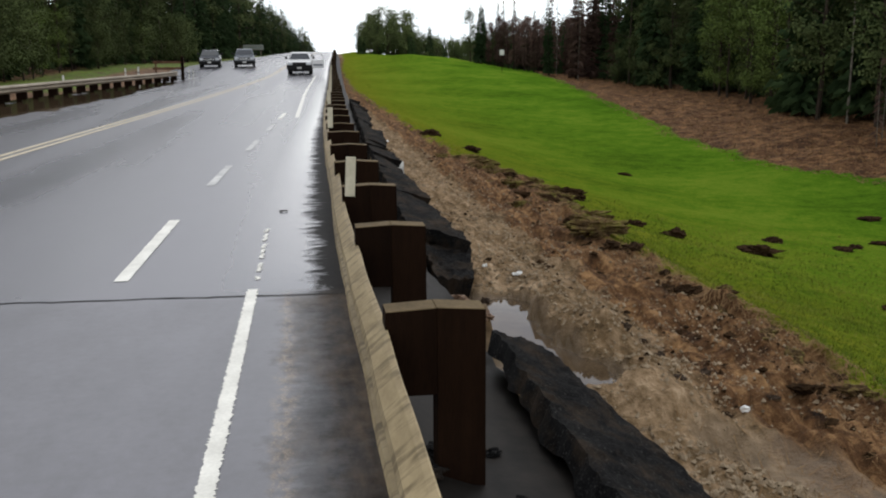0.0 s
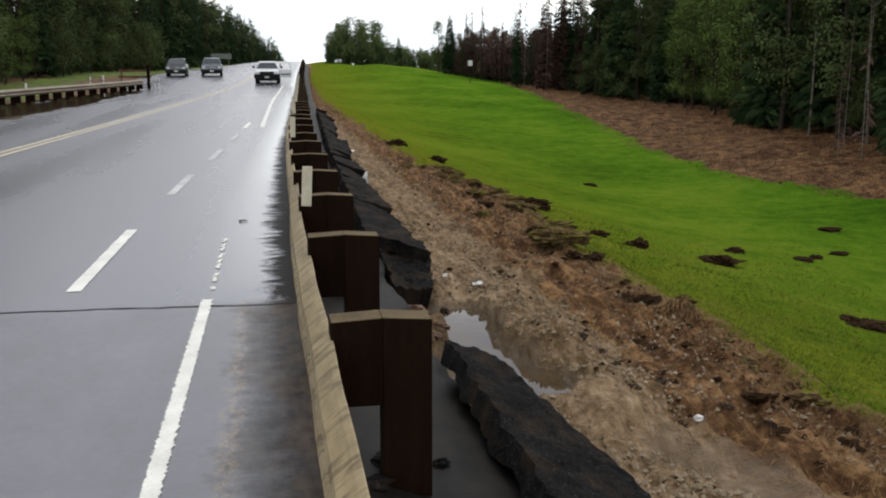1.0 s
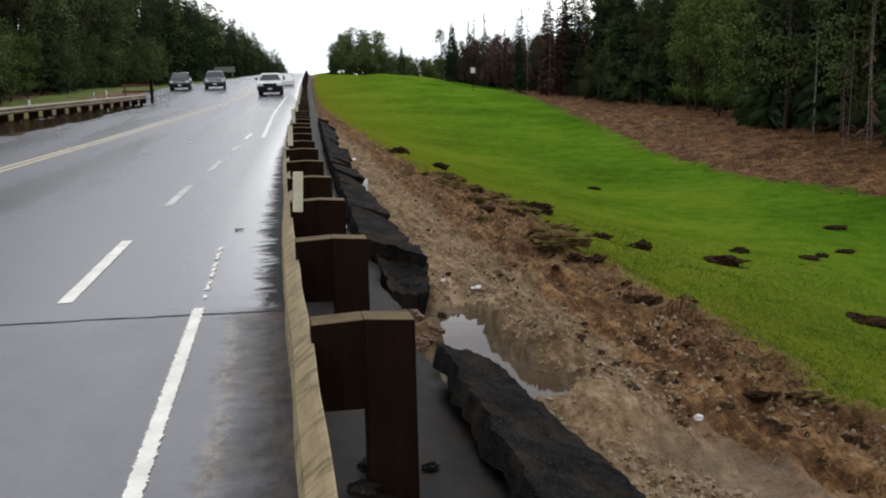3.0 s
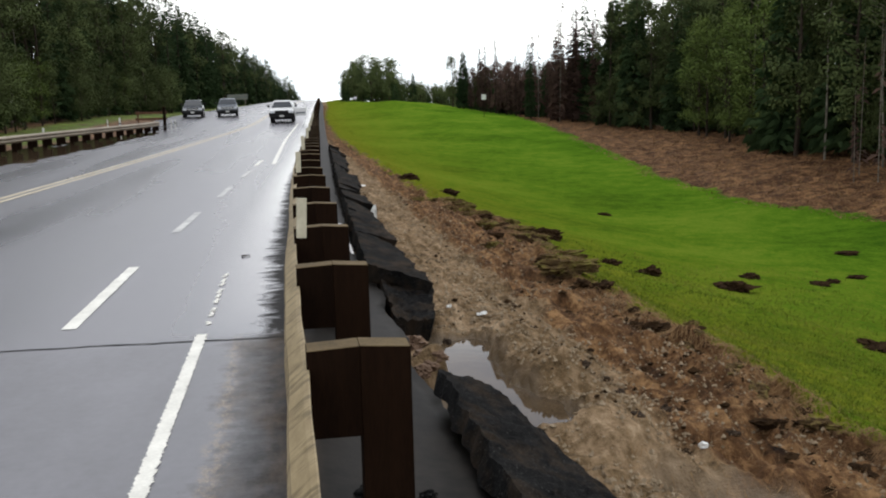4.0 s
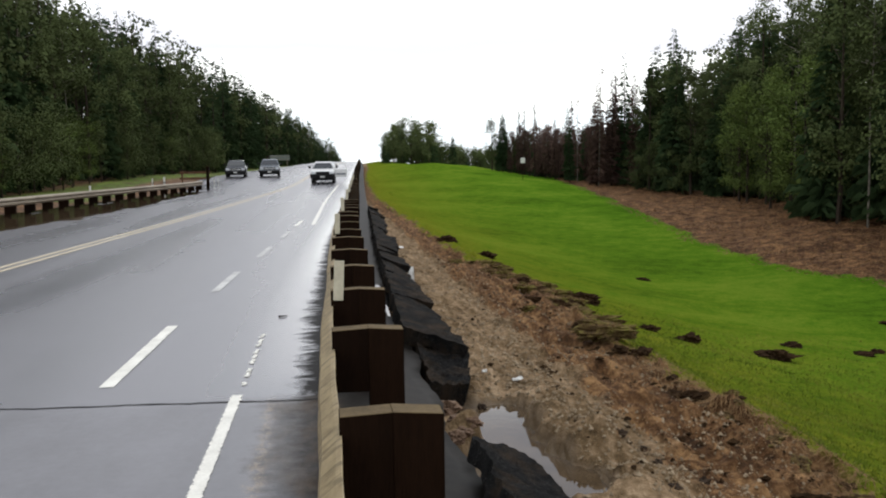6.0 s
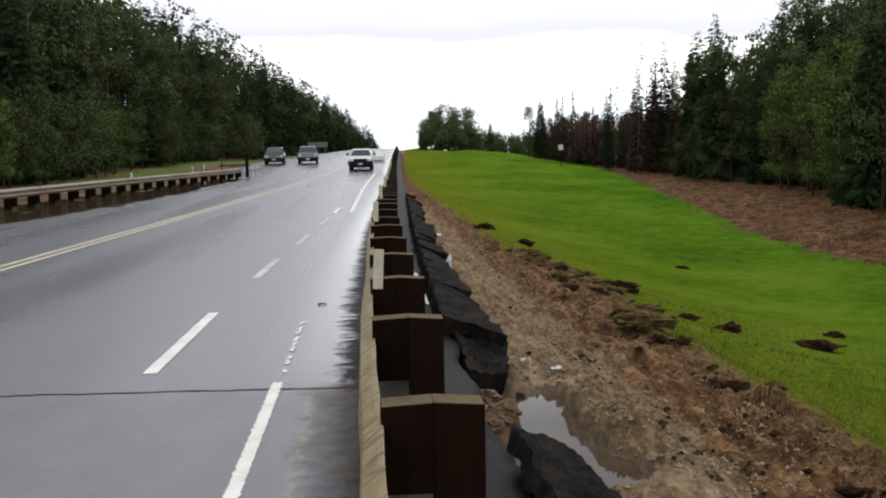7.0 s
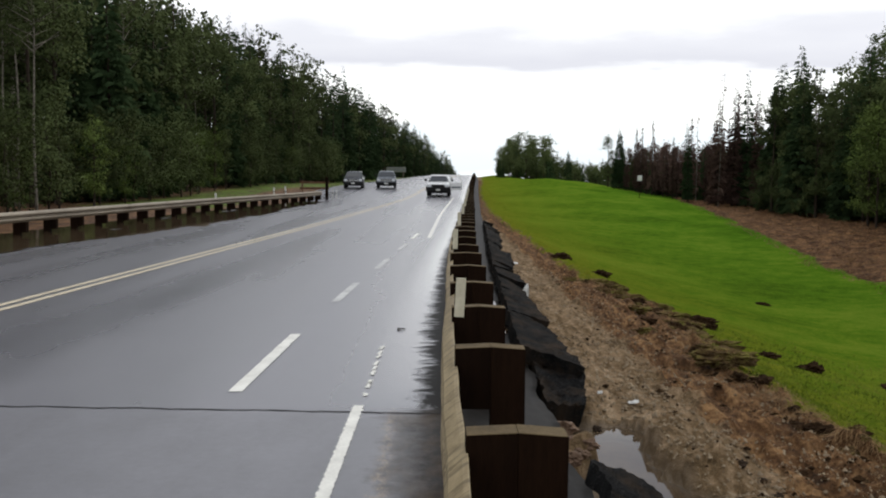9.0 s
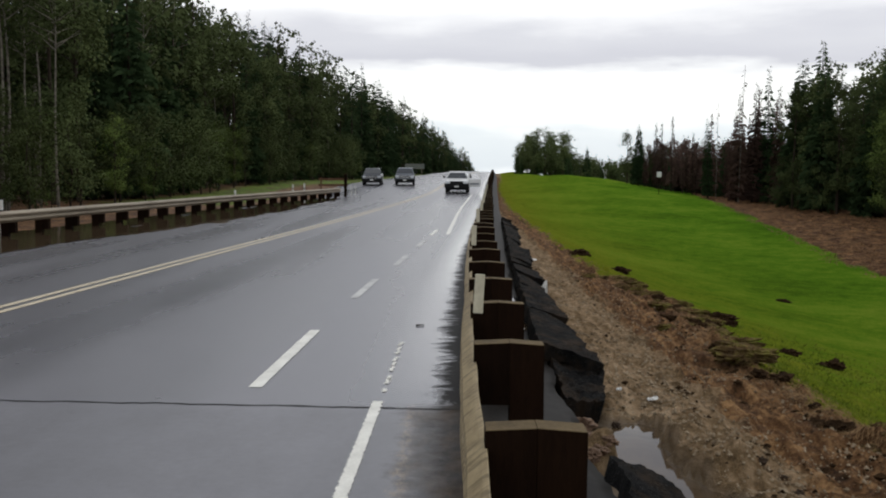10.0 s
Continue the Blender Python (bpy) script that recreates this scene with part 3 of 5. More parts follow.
def spruce_parts(height, spread, seed, density=1.0, bare=0.08):
    rng = random.Random(seed)
    v, f = [], []
    z = height * bare
    while z < height * 0.985:
        t = (z - height * bare) / (height * (1 - bare))
        reach = spread * (1 - t) ** 0.75 * rng.uniform(0.7, 1.15) + 0.2
        for i in range(max(4, int((5 + 7 * (1 - t)) * density))):
            a = rng.uniform(0, math.tau)
            r = reach * rng.uniform(0.55, 1.1)
            out = Vector((math.cos(a), math.sin(a), 0))
            b0 = Vector((0, 0, z + rng.uniform(-0.15, 0.15)))
            tip = b0 + out * r + Vector((0, 0, rng.uniform(-0.25, 0.05) * r))
            frond(v, f, b0 + out * 0.05, tip, 0.028 + 0.03 * r, rng.uniform(0.05, 0.3), rng)
            if r > 0.6:
                for s in (-1, 1) * 5 if density > 0.9 else (-1, 1, -1):
                    q = b0.lerp(tip, rng.uniform(0.3, 0.8))
                    side = Vector((-out.y, out.x, 0)) * s
                    frond(v, f, q, q + (out * 0.5 + side * 0.8) * r * rng.uniform(0.25, 0.5), 0.02 + 0.022 * r, rng.uniform(0.2, 0.5), rng)
        z += height * rng.uniform(0.018, 0.03)
    tb = bmesh.new()
    bar(tb, (0, 0, -0.8), (0, 0, height * 0.97), 0.011 * height, 0.012, 6)
    return tb, v, f


def leafy_parts(height, spread, seed, leaves=1500, size=0.26, low=0.2, lean=0.0, stout=1.0):
    rng = random.Random(seed)
    tb = bmesh.new()
    p, r, tops = Vector((0, 0, -0.8)), (0.010 * height + 0.02) * stout, []
    steps = 6
    for i in range(steps):
        q = Vector((rng.uniform(-0.12, 0.12) + lean * i * 0.1, rng.uniform(-0.12, 0.12), height * (i + 1) / steps * 0.95))
        bar(tb, p, q, r * (1 - i / (steps + 0.6)), r * (1 - (i + 1) / (steps + 0.6)), 6)
        p = q
    limbs = []
    for i in range(24):
        t = rng.uniform(max(low, 0.12), 0.95)
        a = rng.uniform(0, math.tau)
        w = spread * math.sin(math.pi * min(1, (t - low * 0.6) / (1.02 - low * 0.6))) ** 0.7 * rng.uniform(0.55, 1.0) + 0.15
        b0 = Vector((0, 0, height * t * 0.93))
        tip = b0 + Vector((math.cos(a) * w, math.sin(a) * w, w * rng.uniform(0.3, 0.9)))
        bar(tb, b0, tip, 0.004 * height * (1 - t * 0.6), 0.008, 4)
        limbs.append((b0, tip, w))
    v, f = [], []
    clumps = []
    for b0, tip, w in limbs:
        for j in range(5):
            c = b0.lerp(tip, rng.uniform(0.45, 1.1)) + Vector((rng.gauss(0, 0.3), rng.gauss(0, 0.3), rng.gauss(0, 0.3)))
            clumps.append((c, rng.uniform(0.28, 0.6) * (0.5 + 0.3 * spread)))
    clumps.append((Vector((0, 0, height * 0.97)), 0.4))
    for i in range(leaves):
        c, cr = clumps[rng.randrange(len(clumps))]
        o = Vector((rng.gauss(0, 1), rng.gauss(0, 1), rng.gauss(0, 0.8)))
        o = o * cr * 0.55
        s = size * rng.uniform(0.6, 1.3)
        q = c + o
        out = o.normalized() * 0.8 + Vector((q.x, q.y, 0)).normalized() * 0.7 + Vector((rng.gauss(0, 0.4), rng.gauss(0, 0.4), 0.5 + rng.gauss(0, 0.4)))
        e1 = out.cross(Vector((rng.gauss(0, 1), rng.gauss(0, 1), rng.gauss(0, 1)))).normalized()
        e2 = out.cross(e1).normalized()
        k = len(v)
        v += [q - e1 * s * 0.45, q - e2 * s * 0.32, q + e1 * s * 0.45, q + e2 * s * 0.32]
        f.append((k, k + 1, k + 2, k + 3))
    return tb, v, f


def dead_parts(height, seed, sprays=260, stout=1.0):
    rng = random.Random(seed)
    tb = bmesh.new()
    bar(tb, (0, 0, -0.8), (rng.uniform(-0.2, 0.2), 0, height), 0.009 * height * stout, 0.012, 5)
    v, f = [], []
    for i in range(sprays):
        t = rng.uniform(0.12, 0.97)
        a = rng.uniform(0, math.tau)
        r = rng.uniform(0.25, 1.0) * (1.25 - t) * 1.0
        b0 = Vector((0, 0, height * t))
        tip = b0 + Vector((math.cos(a) * r, math.sin(a) * r, -0.25 * r))
        frond(v, f, b0, tip, (0.035 + 0.05 * rng.random()) * stout * stout, 0.3, rng)
    return tb, v, f


def tree(name, label, parts, bark, leaf, m, group):
    tb, v, f = parts
    t = thing(name, label, "tree", group, m)
    part("trunk", tb, bark, t)
    child("crown", mesh_of("crown", v, f, leaf), t)
    return t


# ---- forest ----
def at_ground(x, y, turn, size, lean=0.0):
    return pose(x, y, ground_z(x, y), lean, lean * 0.5, turn) @ Matrix.Diagonal((size, size, size, 1))


KINDS = {
    "spruce": [("spruce_tree", "dark green spruce with drooping boughs at the forest edge", spruce_parts(14, 2.1, 11 + i, 1.5, 0.05), BARK, SPRUCE) for i in range(3)],
    "aspen": [("aspen_tree", "leafy aspen with a full green crown in the forest", leafy_parts(14, 2.3, 31 + i, 5000, 0.2, 0.16), BARK, LEAF_DARK) for i in range(3)],
    "young": [("young_aspen_tree", "young light-green leafy tree at the forest edge", leafy_parts(9, 1.9, 51 + i, 3800, 0.16, 0.08), BARK, LEAF_LIGHT) for i in range(2)],
    "spire": [("slim_spruce_tree", "slim dark spruce with a bare scorched lower trunk", spruce_parts(12, 1.0, 21 + i, 1.5, 0.04), BARK, (BURNT, SPRUCE)[i]) for i in range(2)],
    "thicket": [("thicket_tree", "dense leafy tree", leafy_parts(8, 1.5, 61, 200, 0.3, 0.03), BARK, LEAF_DARK)],
    "bush": [("bush", "dense dark-green bush in front of the forest", leafy_parts(5, 1.9, 71 + i, 3400, 0.15, 0.02), BARK, LEAF_DARK) for i in range(2)],
    "birch": [("birch_tree", "tall birch with a pale bare trunk and a high crown", leafy_parts(15, 1.5, 81 + i, 1700, 0.19, 0.6, 0.0, 0.5), BIRCH, LEAF_DARK) for i in range(2)],
    "burnt": [("scorched_spruce_tree", "thin scorched spruce with rust-brown dead boughs", dead_parts(11, 91 + i), BARK, BURNT) for i in range(3)],
    "scrub": [("scorched_scrub", "dense scorched scrub", leafy_parts(7, 1.1, 66, 200, 0.3, 0.02), BARK, BURNT)],
    "snag": [("dead_tree", "bare grey dead tree trunk with thin twigs", dead_parts(11, 97 + i, 60, 0.5), BIRCH, BURNT) for i in range(2)],
}
FULL = {"thicket": 8, "scrub": 7, "spire": 12, "spruce": 14, "aspen": 14, "young": 9, "bush": 5, "birch": 15, "burnt": 11, "snag": 11}
made, backs, trng = {}, {}, random.Random(8)


def plant(kind, x, y, height, group):
    """A tree of its own, on the ground at x, y."""
    i = trng.randrange(len(KINDS[kind]))
    m = at_ground(x, y, trng.uniform(0, 360), height / FULL[kind], trng.uniform(-1.5, 1.5))
    if (kind, i) in made:
        first = made[kind, i]
        t = copy_thing(first, m)
        t.scale = (height / FULL[kind],) * 3
        tagged(t, group=group)
    else:
        made[kind, i] = tree(*KINDS[kind][i], m, group)


def far_plant(name, kind, x, y, height):
    backs.setdefault((name, kind), []).append((x, y, height))


FOREST_L = curve_of([(-60, -24), (20, -20), (40, -18.8), (60, -20), (86, -21), (120, -18.5), (180, -13.5), (260, -5.5), (350, 3), (500, 12)])
FOREST_R = curve_of([(-40, 26), (30, 25.5), (37, 25.5), (61, 30), (80, 33.5), (100, 36), (140, 40)])
y = 14.0
while y < 150:
    e = float(FOREST_L(y))
    plant(trng.choice(("bush", "bush", "young", "aspen")), e + trng.uniform(-0.6, 0.8), y, trng.uniform(4, 6.5), "forest edge beyond the road")
    plant("birch" if 37 < y < 50 else trng.choice(("aspen", "aspen", "spruce", "birch")), e - trng.uniform(1.5, 3.5), y + trng.uniform(0, 2), trng.uniform(13.5, 17) - 0.5 * ease(40, 60, y), "forest edge beyond the road")
    y += trng.uniform(2.2, 3.4) * (1 if y < 80 else 1.5)
y = 10.0
while y < 480:
    e = float(FOREST_L(y))
    tall = float(np.interp(y, [30, 36, 37, 49, 50, 70, 71, 130, 180, 250, 330, 480], [16, 16, 9, 9, 16, 16.4, 18.9, 18.8, 17.6, 14, 10.5, 6.5]))
    for row in range(3):
        far_plant("forest_left", trng.choice(("aspen", "aspen", "spruce", "birch") if y < 110 else ("aspen", "spruce", "spruce")), e - (3 if y < 150 else 0) - 3.2 * row - trng.uniform(0, 2), y + trng.uniform(-1, 1), tall * trng.uniform(0.9, 1.08))
    y += 3.0 if y < 100 else 4.0 if y < 260 else 6.0

y = 22.0
while y < 86:
    e = float(FOREST_R(y))
    kind = trng.choice(("spruce", "young", "aspen")) if y > 47 else trng.choice(("aspen", "birch", "spruce"))
    plant(kind, e + trng.uniform(-0.5, 1.2), y, trng.uniform(10, 14) if kind != "young" else trng.uniform(7, 10), "forest edge behind the bank")
    plant(trng.choice(("aspen", "spruce", "birch")), e + trng.uniform(2, 4), y + trng.uniform(0, 2), trng.uniform(13, 16.5), "forest edge behind the bank")
    if y > 33:
        plant("bush", e + trng.uniform(1.2, 2.4), y + 1, trng.uniform(2.2, 4.2), "forest edge behind the bank")
    y += trng.uniform(2.0, 3.2)
y = 15.0
while y < 120:
    for row in range(3):
        far_plant("forest_right", trng.choice(("aspen", "spruce", "spruce", "birch")), float(FOREST_R(y)) + 5 + 3.5 * row + trng.uniform(0, 2), y + trng.uniform(-1, 1), trng.uniform(13, 17))
    y += 3.2
# the scorched stand across the end of the bank
for i in range(46):
    t = i / 45
    x, y = 37 - 15 * t + trng.uniform(-0.6, 0.6), 97 + 22 * t + trng.uniform(-1, 1)
    plant(trng.choice(("burnt", "burnt", "burnt", "burnt", "burnt", "burnt", "snag", "burnt")) if t < 0.9 else "burnt", x, y, (13.0 - 6.2 * t) * trng.choice((trng.uniform(0.5, 0.8), trng.uniform(0.75, 1.1))), "scorched stand")
for i in range(330):
    t = trng.random()
    far_plant("scorched_forest", "burnt" if trng.random() < 0.85 else "spruce", 39 - 16 * t + trng.uniform(0, 9), 99 + 24 * t + trng.uniform(0, 9), (11.0 - 5.0 * t) * trng.uniform(0.5, 0.95))
for x, y, h in ((28.9, 100, 11.4), (30.5, 100, 12.4), (31.9, 100, 14.1), (29.6, 103, 9.6), (27.0, 104, 8.6), (32.8, 99, 12.0), (31.2, 101, 10.8)):
    plant("spire", x, y, h, "scorched stand")
for kind, x, y, h in (("aspen", 31.2, 90, 11.5), ("spruce", 33.0, 92, 14.2), ("aspen", 32.6, 88, 12.5), ("spruce", 31.6, 84, 13.2), ("aspen", 33.6, 95, 12.0), ("bush", 31.0, 88, 4.5), ("bush", 30.4, 91, 4.0), ("aspen", 32.2, 82, 12.0), ("bush", 31.0, 83, 4.0)):
    plant(kind, x, y, h, "forest edge behind the bank")
for i in range(110):
    t = trng.random()
    far_plant("scorched_forest", trng.choice(("scrub", "scrub", "scrub", "thicket", "spruce")), 38 - 16 * t + trng.uniform(0, 7), 100 + 21 * t + trng.uniform(0, 7), (7.6 - 1.6 * t) * trng.uniform(0.6, 1.05))
for x, y, h in ((-18.2, 45.2, 13.5), (-20.4, 47.0, 13.0)):
    plant("birch", x, y, h, "forest edge beyond the road")
plant("snag", 28.95, 99.5, 13.9, "scorched stand")
plant("snag", 32.7, 99, 12.4, "scorched stand")
for x, y, h in ((32.2, 92, 13.9), (34.1, 92, 15.8), (35.4, 80, 15.0), (38.3, 80, 15.4), (40.5, 80, 14.8), (33.2, 88, 12.6)):
    plant("spruce", x, y, h, "forest edge behind the bank")
plant("spruce", 22.2, 118, 7.6, "scorched stand")
plant("aspen", 21.0, 119, 6.6, "scorched stand")
plant("spruce", 24.8, 185, 7.6, "far trees")
plant("snag", 24.9, 37.3, 7.0, "forest edge behind the bank")
plant("snag", 25.4, 39.5, 6.0, "forest edge behind the bank")
plant("snag", 24.6, 38.6, 4.0, "forest edge behind the bank")
for i in range(90):
    far_plant("far_trees", trng.choice(("bush", "spruce", "thicket", "bush")), trng.uniform(21, 46), trng.uniform(185, 225), trng.uniform(4.5, 6.5))
for i in range(44):
    x = trng.uniform(12.5, 22.0)
    far_plant("far_trees", trng.choice(("thicket", "thicket", "thicket", "spruce")), x - 0.6, trng.uniform(178, 215), min(8.6, 4.2 + (x - 12.5) * 1.1) * trng.uniform(0.7, 1.12))
LABELS = {"forest_left": "dark mixed forest beyond the far shoulder", "forest_right": "dark spruce and aspen forest behind the bank", "scorched_forest": "dense scorched brown spruce stand", "far_trees": "distant green trees near the crest of the road"}
stuff = {}
for (name, kind), spots in backs.items():
    tb, v, f = {"spruce": lambda: spruce_parts(14, 2.1, 5, 0.75, 0.05), "aspen": lambda: leafy_parts(14, 2.4, 6, 1300, 0.36, 0.12), "thicket": lambda: leafy_parts(8, 1.5, 13, 1500, 0.27, 0.03), "scrub": lambda: leafy_parts(7, 1.1, 14, 1300, 0.24, 0.02), "bush": lambda: leafy_parts(5, 1.7, 12, 1300, 0.26, 0.02), "young": lambda: leafy_parts(9, 1.9, 7, 600, 0.4, 0.08),
                   "birch": lambda: leafy_parts(15, 1.7, 9, 900, 0.3, 0.55), "burnt": lambda: dead_parts(11, 3, 170)}[kind]()
    tm = bpy.data.meshes.new("t")
    tb.to_mesh(tm)
    tb.free()
    tv, tf = [p.co.copy() for p in tm.vertices], [tuple(p.vertices) for p in tm.polygons]
    bpy.data.meshes.remove(tm)
    for verts, faces, mat, pn in ((v, f, KINDS[kind][0][4], "crowns"), (tv, tf, KINDS[kind][0][3], "trunks")):
        a = np.array([tuple(p) for p in verts])
        av, af = [], []
        for x, y, h in spots:
            s, r = h / FULL[kind], trng.uniform(0, math.tau)
            c, d = math.cos(r) * s, math.sin(r) * s
            k = sum(len(q) for q in av)
            av.append(np.stack([a[:, 0] * c - a[:, 1] * d + x, a[:, 0] * d + a[:, 1] * c + y, a[:, 2] * s + ground_z(x, y)], 1))
            af += [tuple(i + k for i in q) for q in faces]
        if name not in stuff:
            stuff[name] = thing({"forest_left": "forest", "forest_right": "forest"}.get(name, name), LABELS[name], "forest", kind="stuff")
        child(pn, mesh_of(pn, np.concatenate(av), af, mat), stuff[name])

# ---- materials of the loose things ----
WATER, nt, b = material("muddy_water", 0.04, 0.0, 0.5)
nt.links.new(ramp(nt, grain(nt, coords(nt), 1.5), (0.3, (0.05, 0.034, 0.02)), (0.7, (0.10, 0.07, 0.042))), b.inputs["Base Color"])
b.inputs["IOR"].default_value = 1.33
bump(nt, b, grain(nt, coords(nt), 5.0, 2.0), 0.05, 0.01)
TURF, nt, b = material("torn_turf", 0.9, 0.0, 0.05)
k = calc(nt, "ADD", calc(nt, "MULTIPLY", grain(nt, coords(nt), 5.0), 0.6), calc(nt, "MULTIPLY", grain(nt, coords(nt), 30.0), 0.4))
nt.links.new(ramp(nt, k, (0.36, (0.02, 0.013, 0.007)), (0.48, (0.08, 0.052, 0.023)), (0.57, (0.13, 0.105, 0.033)), (0.68, (0.165, 0.165, 0.035))), b.inputs["Base Color"])
bump(nt, b, k, 1.0, 0.05)
SOIL = surface("dark_clod_soil", (0.010, 0.006, 0.0035), (0.055, 0.032, 0.016), 14, 0.95, 1.0, 0.03, specular=0.02)
STONE = surface("pale_pebble", (0.16, 0.11, 0.065), (0.58, 0.46, 0.31), 3.5, 0.7, 0.4, 0.004, vary=0.4)
DARK_STONE = surface("dark_wet_stone", (0.016, 0.011, 0.008), (0.055, 0.038, 0.026), 14, 0.8, 0.8, 0.01, specular=0.05)
PINK_ROCK = surface("pinkish_rubble", (0.06, 0.036, 0.023), (0.21, 0.135, 0.09), 20, 0.7, 0.7, 0.01)
PALE = surface("pale_litter", (0.5, 0.5, 0.48), (0.8, 0.8, 0.78), 12, 0.5, 0.2)
STRAW = surface("dry_straw", (0.09, 0.045, 0.02), (0.30, 0.19, 0.09), 6, 0.85, 0.0)
BLADE, nt, b = material("grass_blades", 0.8, 0.0, 0.05)
nt.links.new(ramp(nt, calc(nt, "ADD", calc(nt, "MULTIPLY", grain(nt, coords(nt), 0.35), 0.6), calc(nt, "MULTIPLY", grain(nt, coords(nt), 6.0), 0.4)), (0.38, (0.052, 0.085, 0.009)), (0.5, (0.112, 0.146, 0.016)), (0.62, (0.21, 0.205, 0.036))), b.inputs["Base Color"])
TAR = surface("crack_tar", (0.006, 0.006, 0.006), (0.018, 0.017, 0.017), 20, 0.6, 0.5)
GLASS, nt, b = material("tinted_glass", 0.04, 0.0, 0.5)
b.inputs["Base Color"].default_value = (0.05, 0.055, 0.06, 1)
WHITE_CAR = surface("white_car_paint", (0.74, 0.74, 0.74), (0.82, 0.82, 0.82), 2, 0.25, 0.0, specular=0.7)
GREY_CAR = surface("dark_grey_car_paint", (0.035, 0.04, 0.048), (0.06, 0.066, 0.076), 2, 0.22, 0.0, specular=0.7)
SILVER_CAR = surface("bluish_grey_car_paint", (0.11, 0.125, 0.145), (0.16, 0.175, 0.195), 2, 0.22, 0.0, specular=0.7)
BLACK = surface("black_plastic", (0.008, 0.008, 0.008), (0.02, 0.02, 0.02), 10, 0.5, 0.1)
TYRE = surface("tyre_rubber", (0.010, 0.010, 0.010), (0.025, 0.025, 0.025), 20, 0.8, 0.3)
CHROME = surface("bright_metal", (0.5, 0.5, 0.5), (0.65, 0.65, 0.65), 5, 0.2, 0.0, 0.01, 0.9)
LAMP_GLASS = surface("headlight_glass", (0.6, 0.62, 0.64), (0.75, 0.77, 0.8), 8, 0.1, 0.0)
SIGN_BACK = surface("grey_green_sign_sheet", (0.13, 0.16, 0.14), (0.22, 0.25, 0.23), 3, 0.6, 0.1)
WHITE_PAINT = surface("white_painted_plastic", (0.6, 0.6, 0.57), (0.78, 0.78, 0.75), 8, 0.5, 0.1)
RUST_WOOD = surface("brown_barrier_wood", (0.07, 0.035, 0.02), (0.16, 0.085, 0.05), 8, 0.7, 0.3)


# ---- water ----
def water_sheet(name, inside, x0, x1, y0, y1, z, step, label):
    """A flat sheet of water over the cells for which inside() holds."""
    xs, ys = np.arange(x0, x1 + 1e-6, step), np.arange(y0, y1 + 1e-6, step * (2 if y1 - y0 > 20 else 1))
    used, v, f = {}, [], []

    def vert(i, j):
        if (i, j) not in used:
            used[i, j] = len(v)
            v.append((xs[i], ys[j], z(xs[i], ys[j])))
        return used[i, j]
    for j in range(len(ys) - 1):
        for i in range(len(xs) - 1):
            if inside((xs[i] + xs[i + 1]) / 2, (ys[j] + ys[j + 1]) / 2):
                f.append((vert(i, j), vert(i + 1, j), vert(i + 1, j + 1), vert(i, j + 1)))
    return tagged(new(name, mesh_of(name, v, f, WATER, True)), label, "puddle", kind="structure")


water_sheet("water", lambda x, y: hollow(PUDDLE, x, y) > -0.12, 1.5, 3.0, 5.4, 9.6, lambda x, y: -0.62, 0.04, "brown puddle between the broken slabs and the mud")


def flooded(x, y):
    if x < LRAIL_X(y) - 1.2:
        return False
    edge = float(np.interp(y, [6, 12, 19, 26, 34, 45, 60, 66], [-11.0, -10.2, -9.6, -9.0, -8.3, -7.65, -7.45, -7.7]))
    gap = 0.5 * sway(x * 2.5, y, 0.22, 2.0) + 0.25 * sway(x * 3, y, 0.7, 3.0)
    return x < edge + gap * 1.1 and not (y > 20 and sway(x * 4.0, y, 0.16, 8.0) > 0.62 - 0.003 * y)


water_sheet("water", flooded, -14.4, -6.6, 6, 66, lambda x, y: float(ROAD_Z(y)) + 0.008, 0.12, "dark flood water lying along the far shoulder")
for y0, y1 in ((11.9, 13.0), (14.3, 15.2)):
    water_sheet("water", lambda x, y: abs(x - 1.285 - 0.015 * sway(0, y, 2)) < 0.04 * (1 - abs(2 * (y - y0) / (y1 - y0) - 1) ** 3) + 0.012 * sway(1, y, 2.4, 5), 1.1, 1.45, y0, y1, lambda x, y: 0.006 - shoulder_drop(1.24 - float(RAIL_X(y))), 0.02, "thin water pooled behind the guardrail posts")


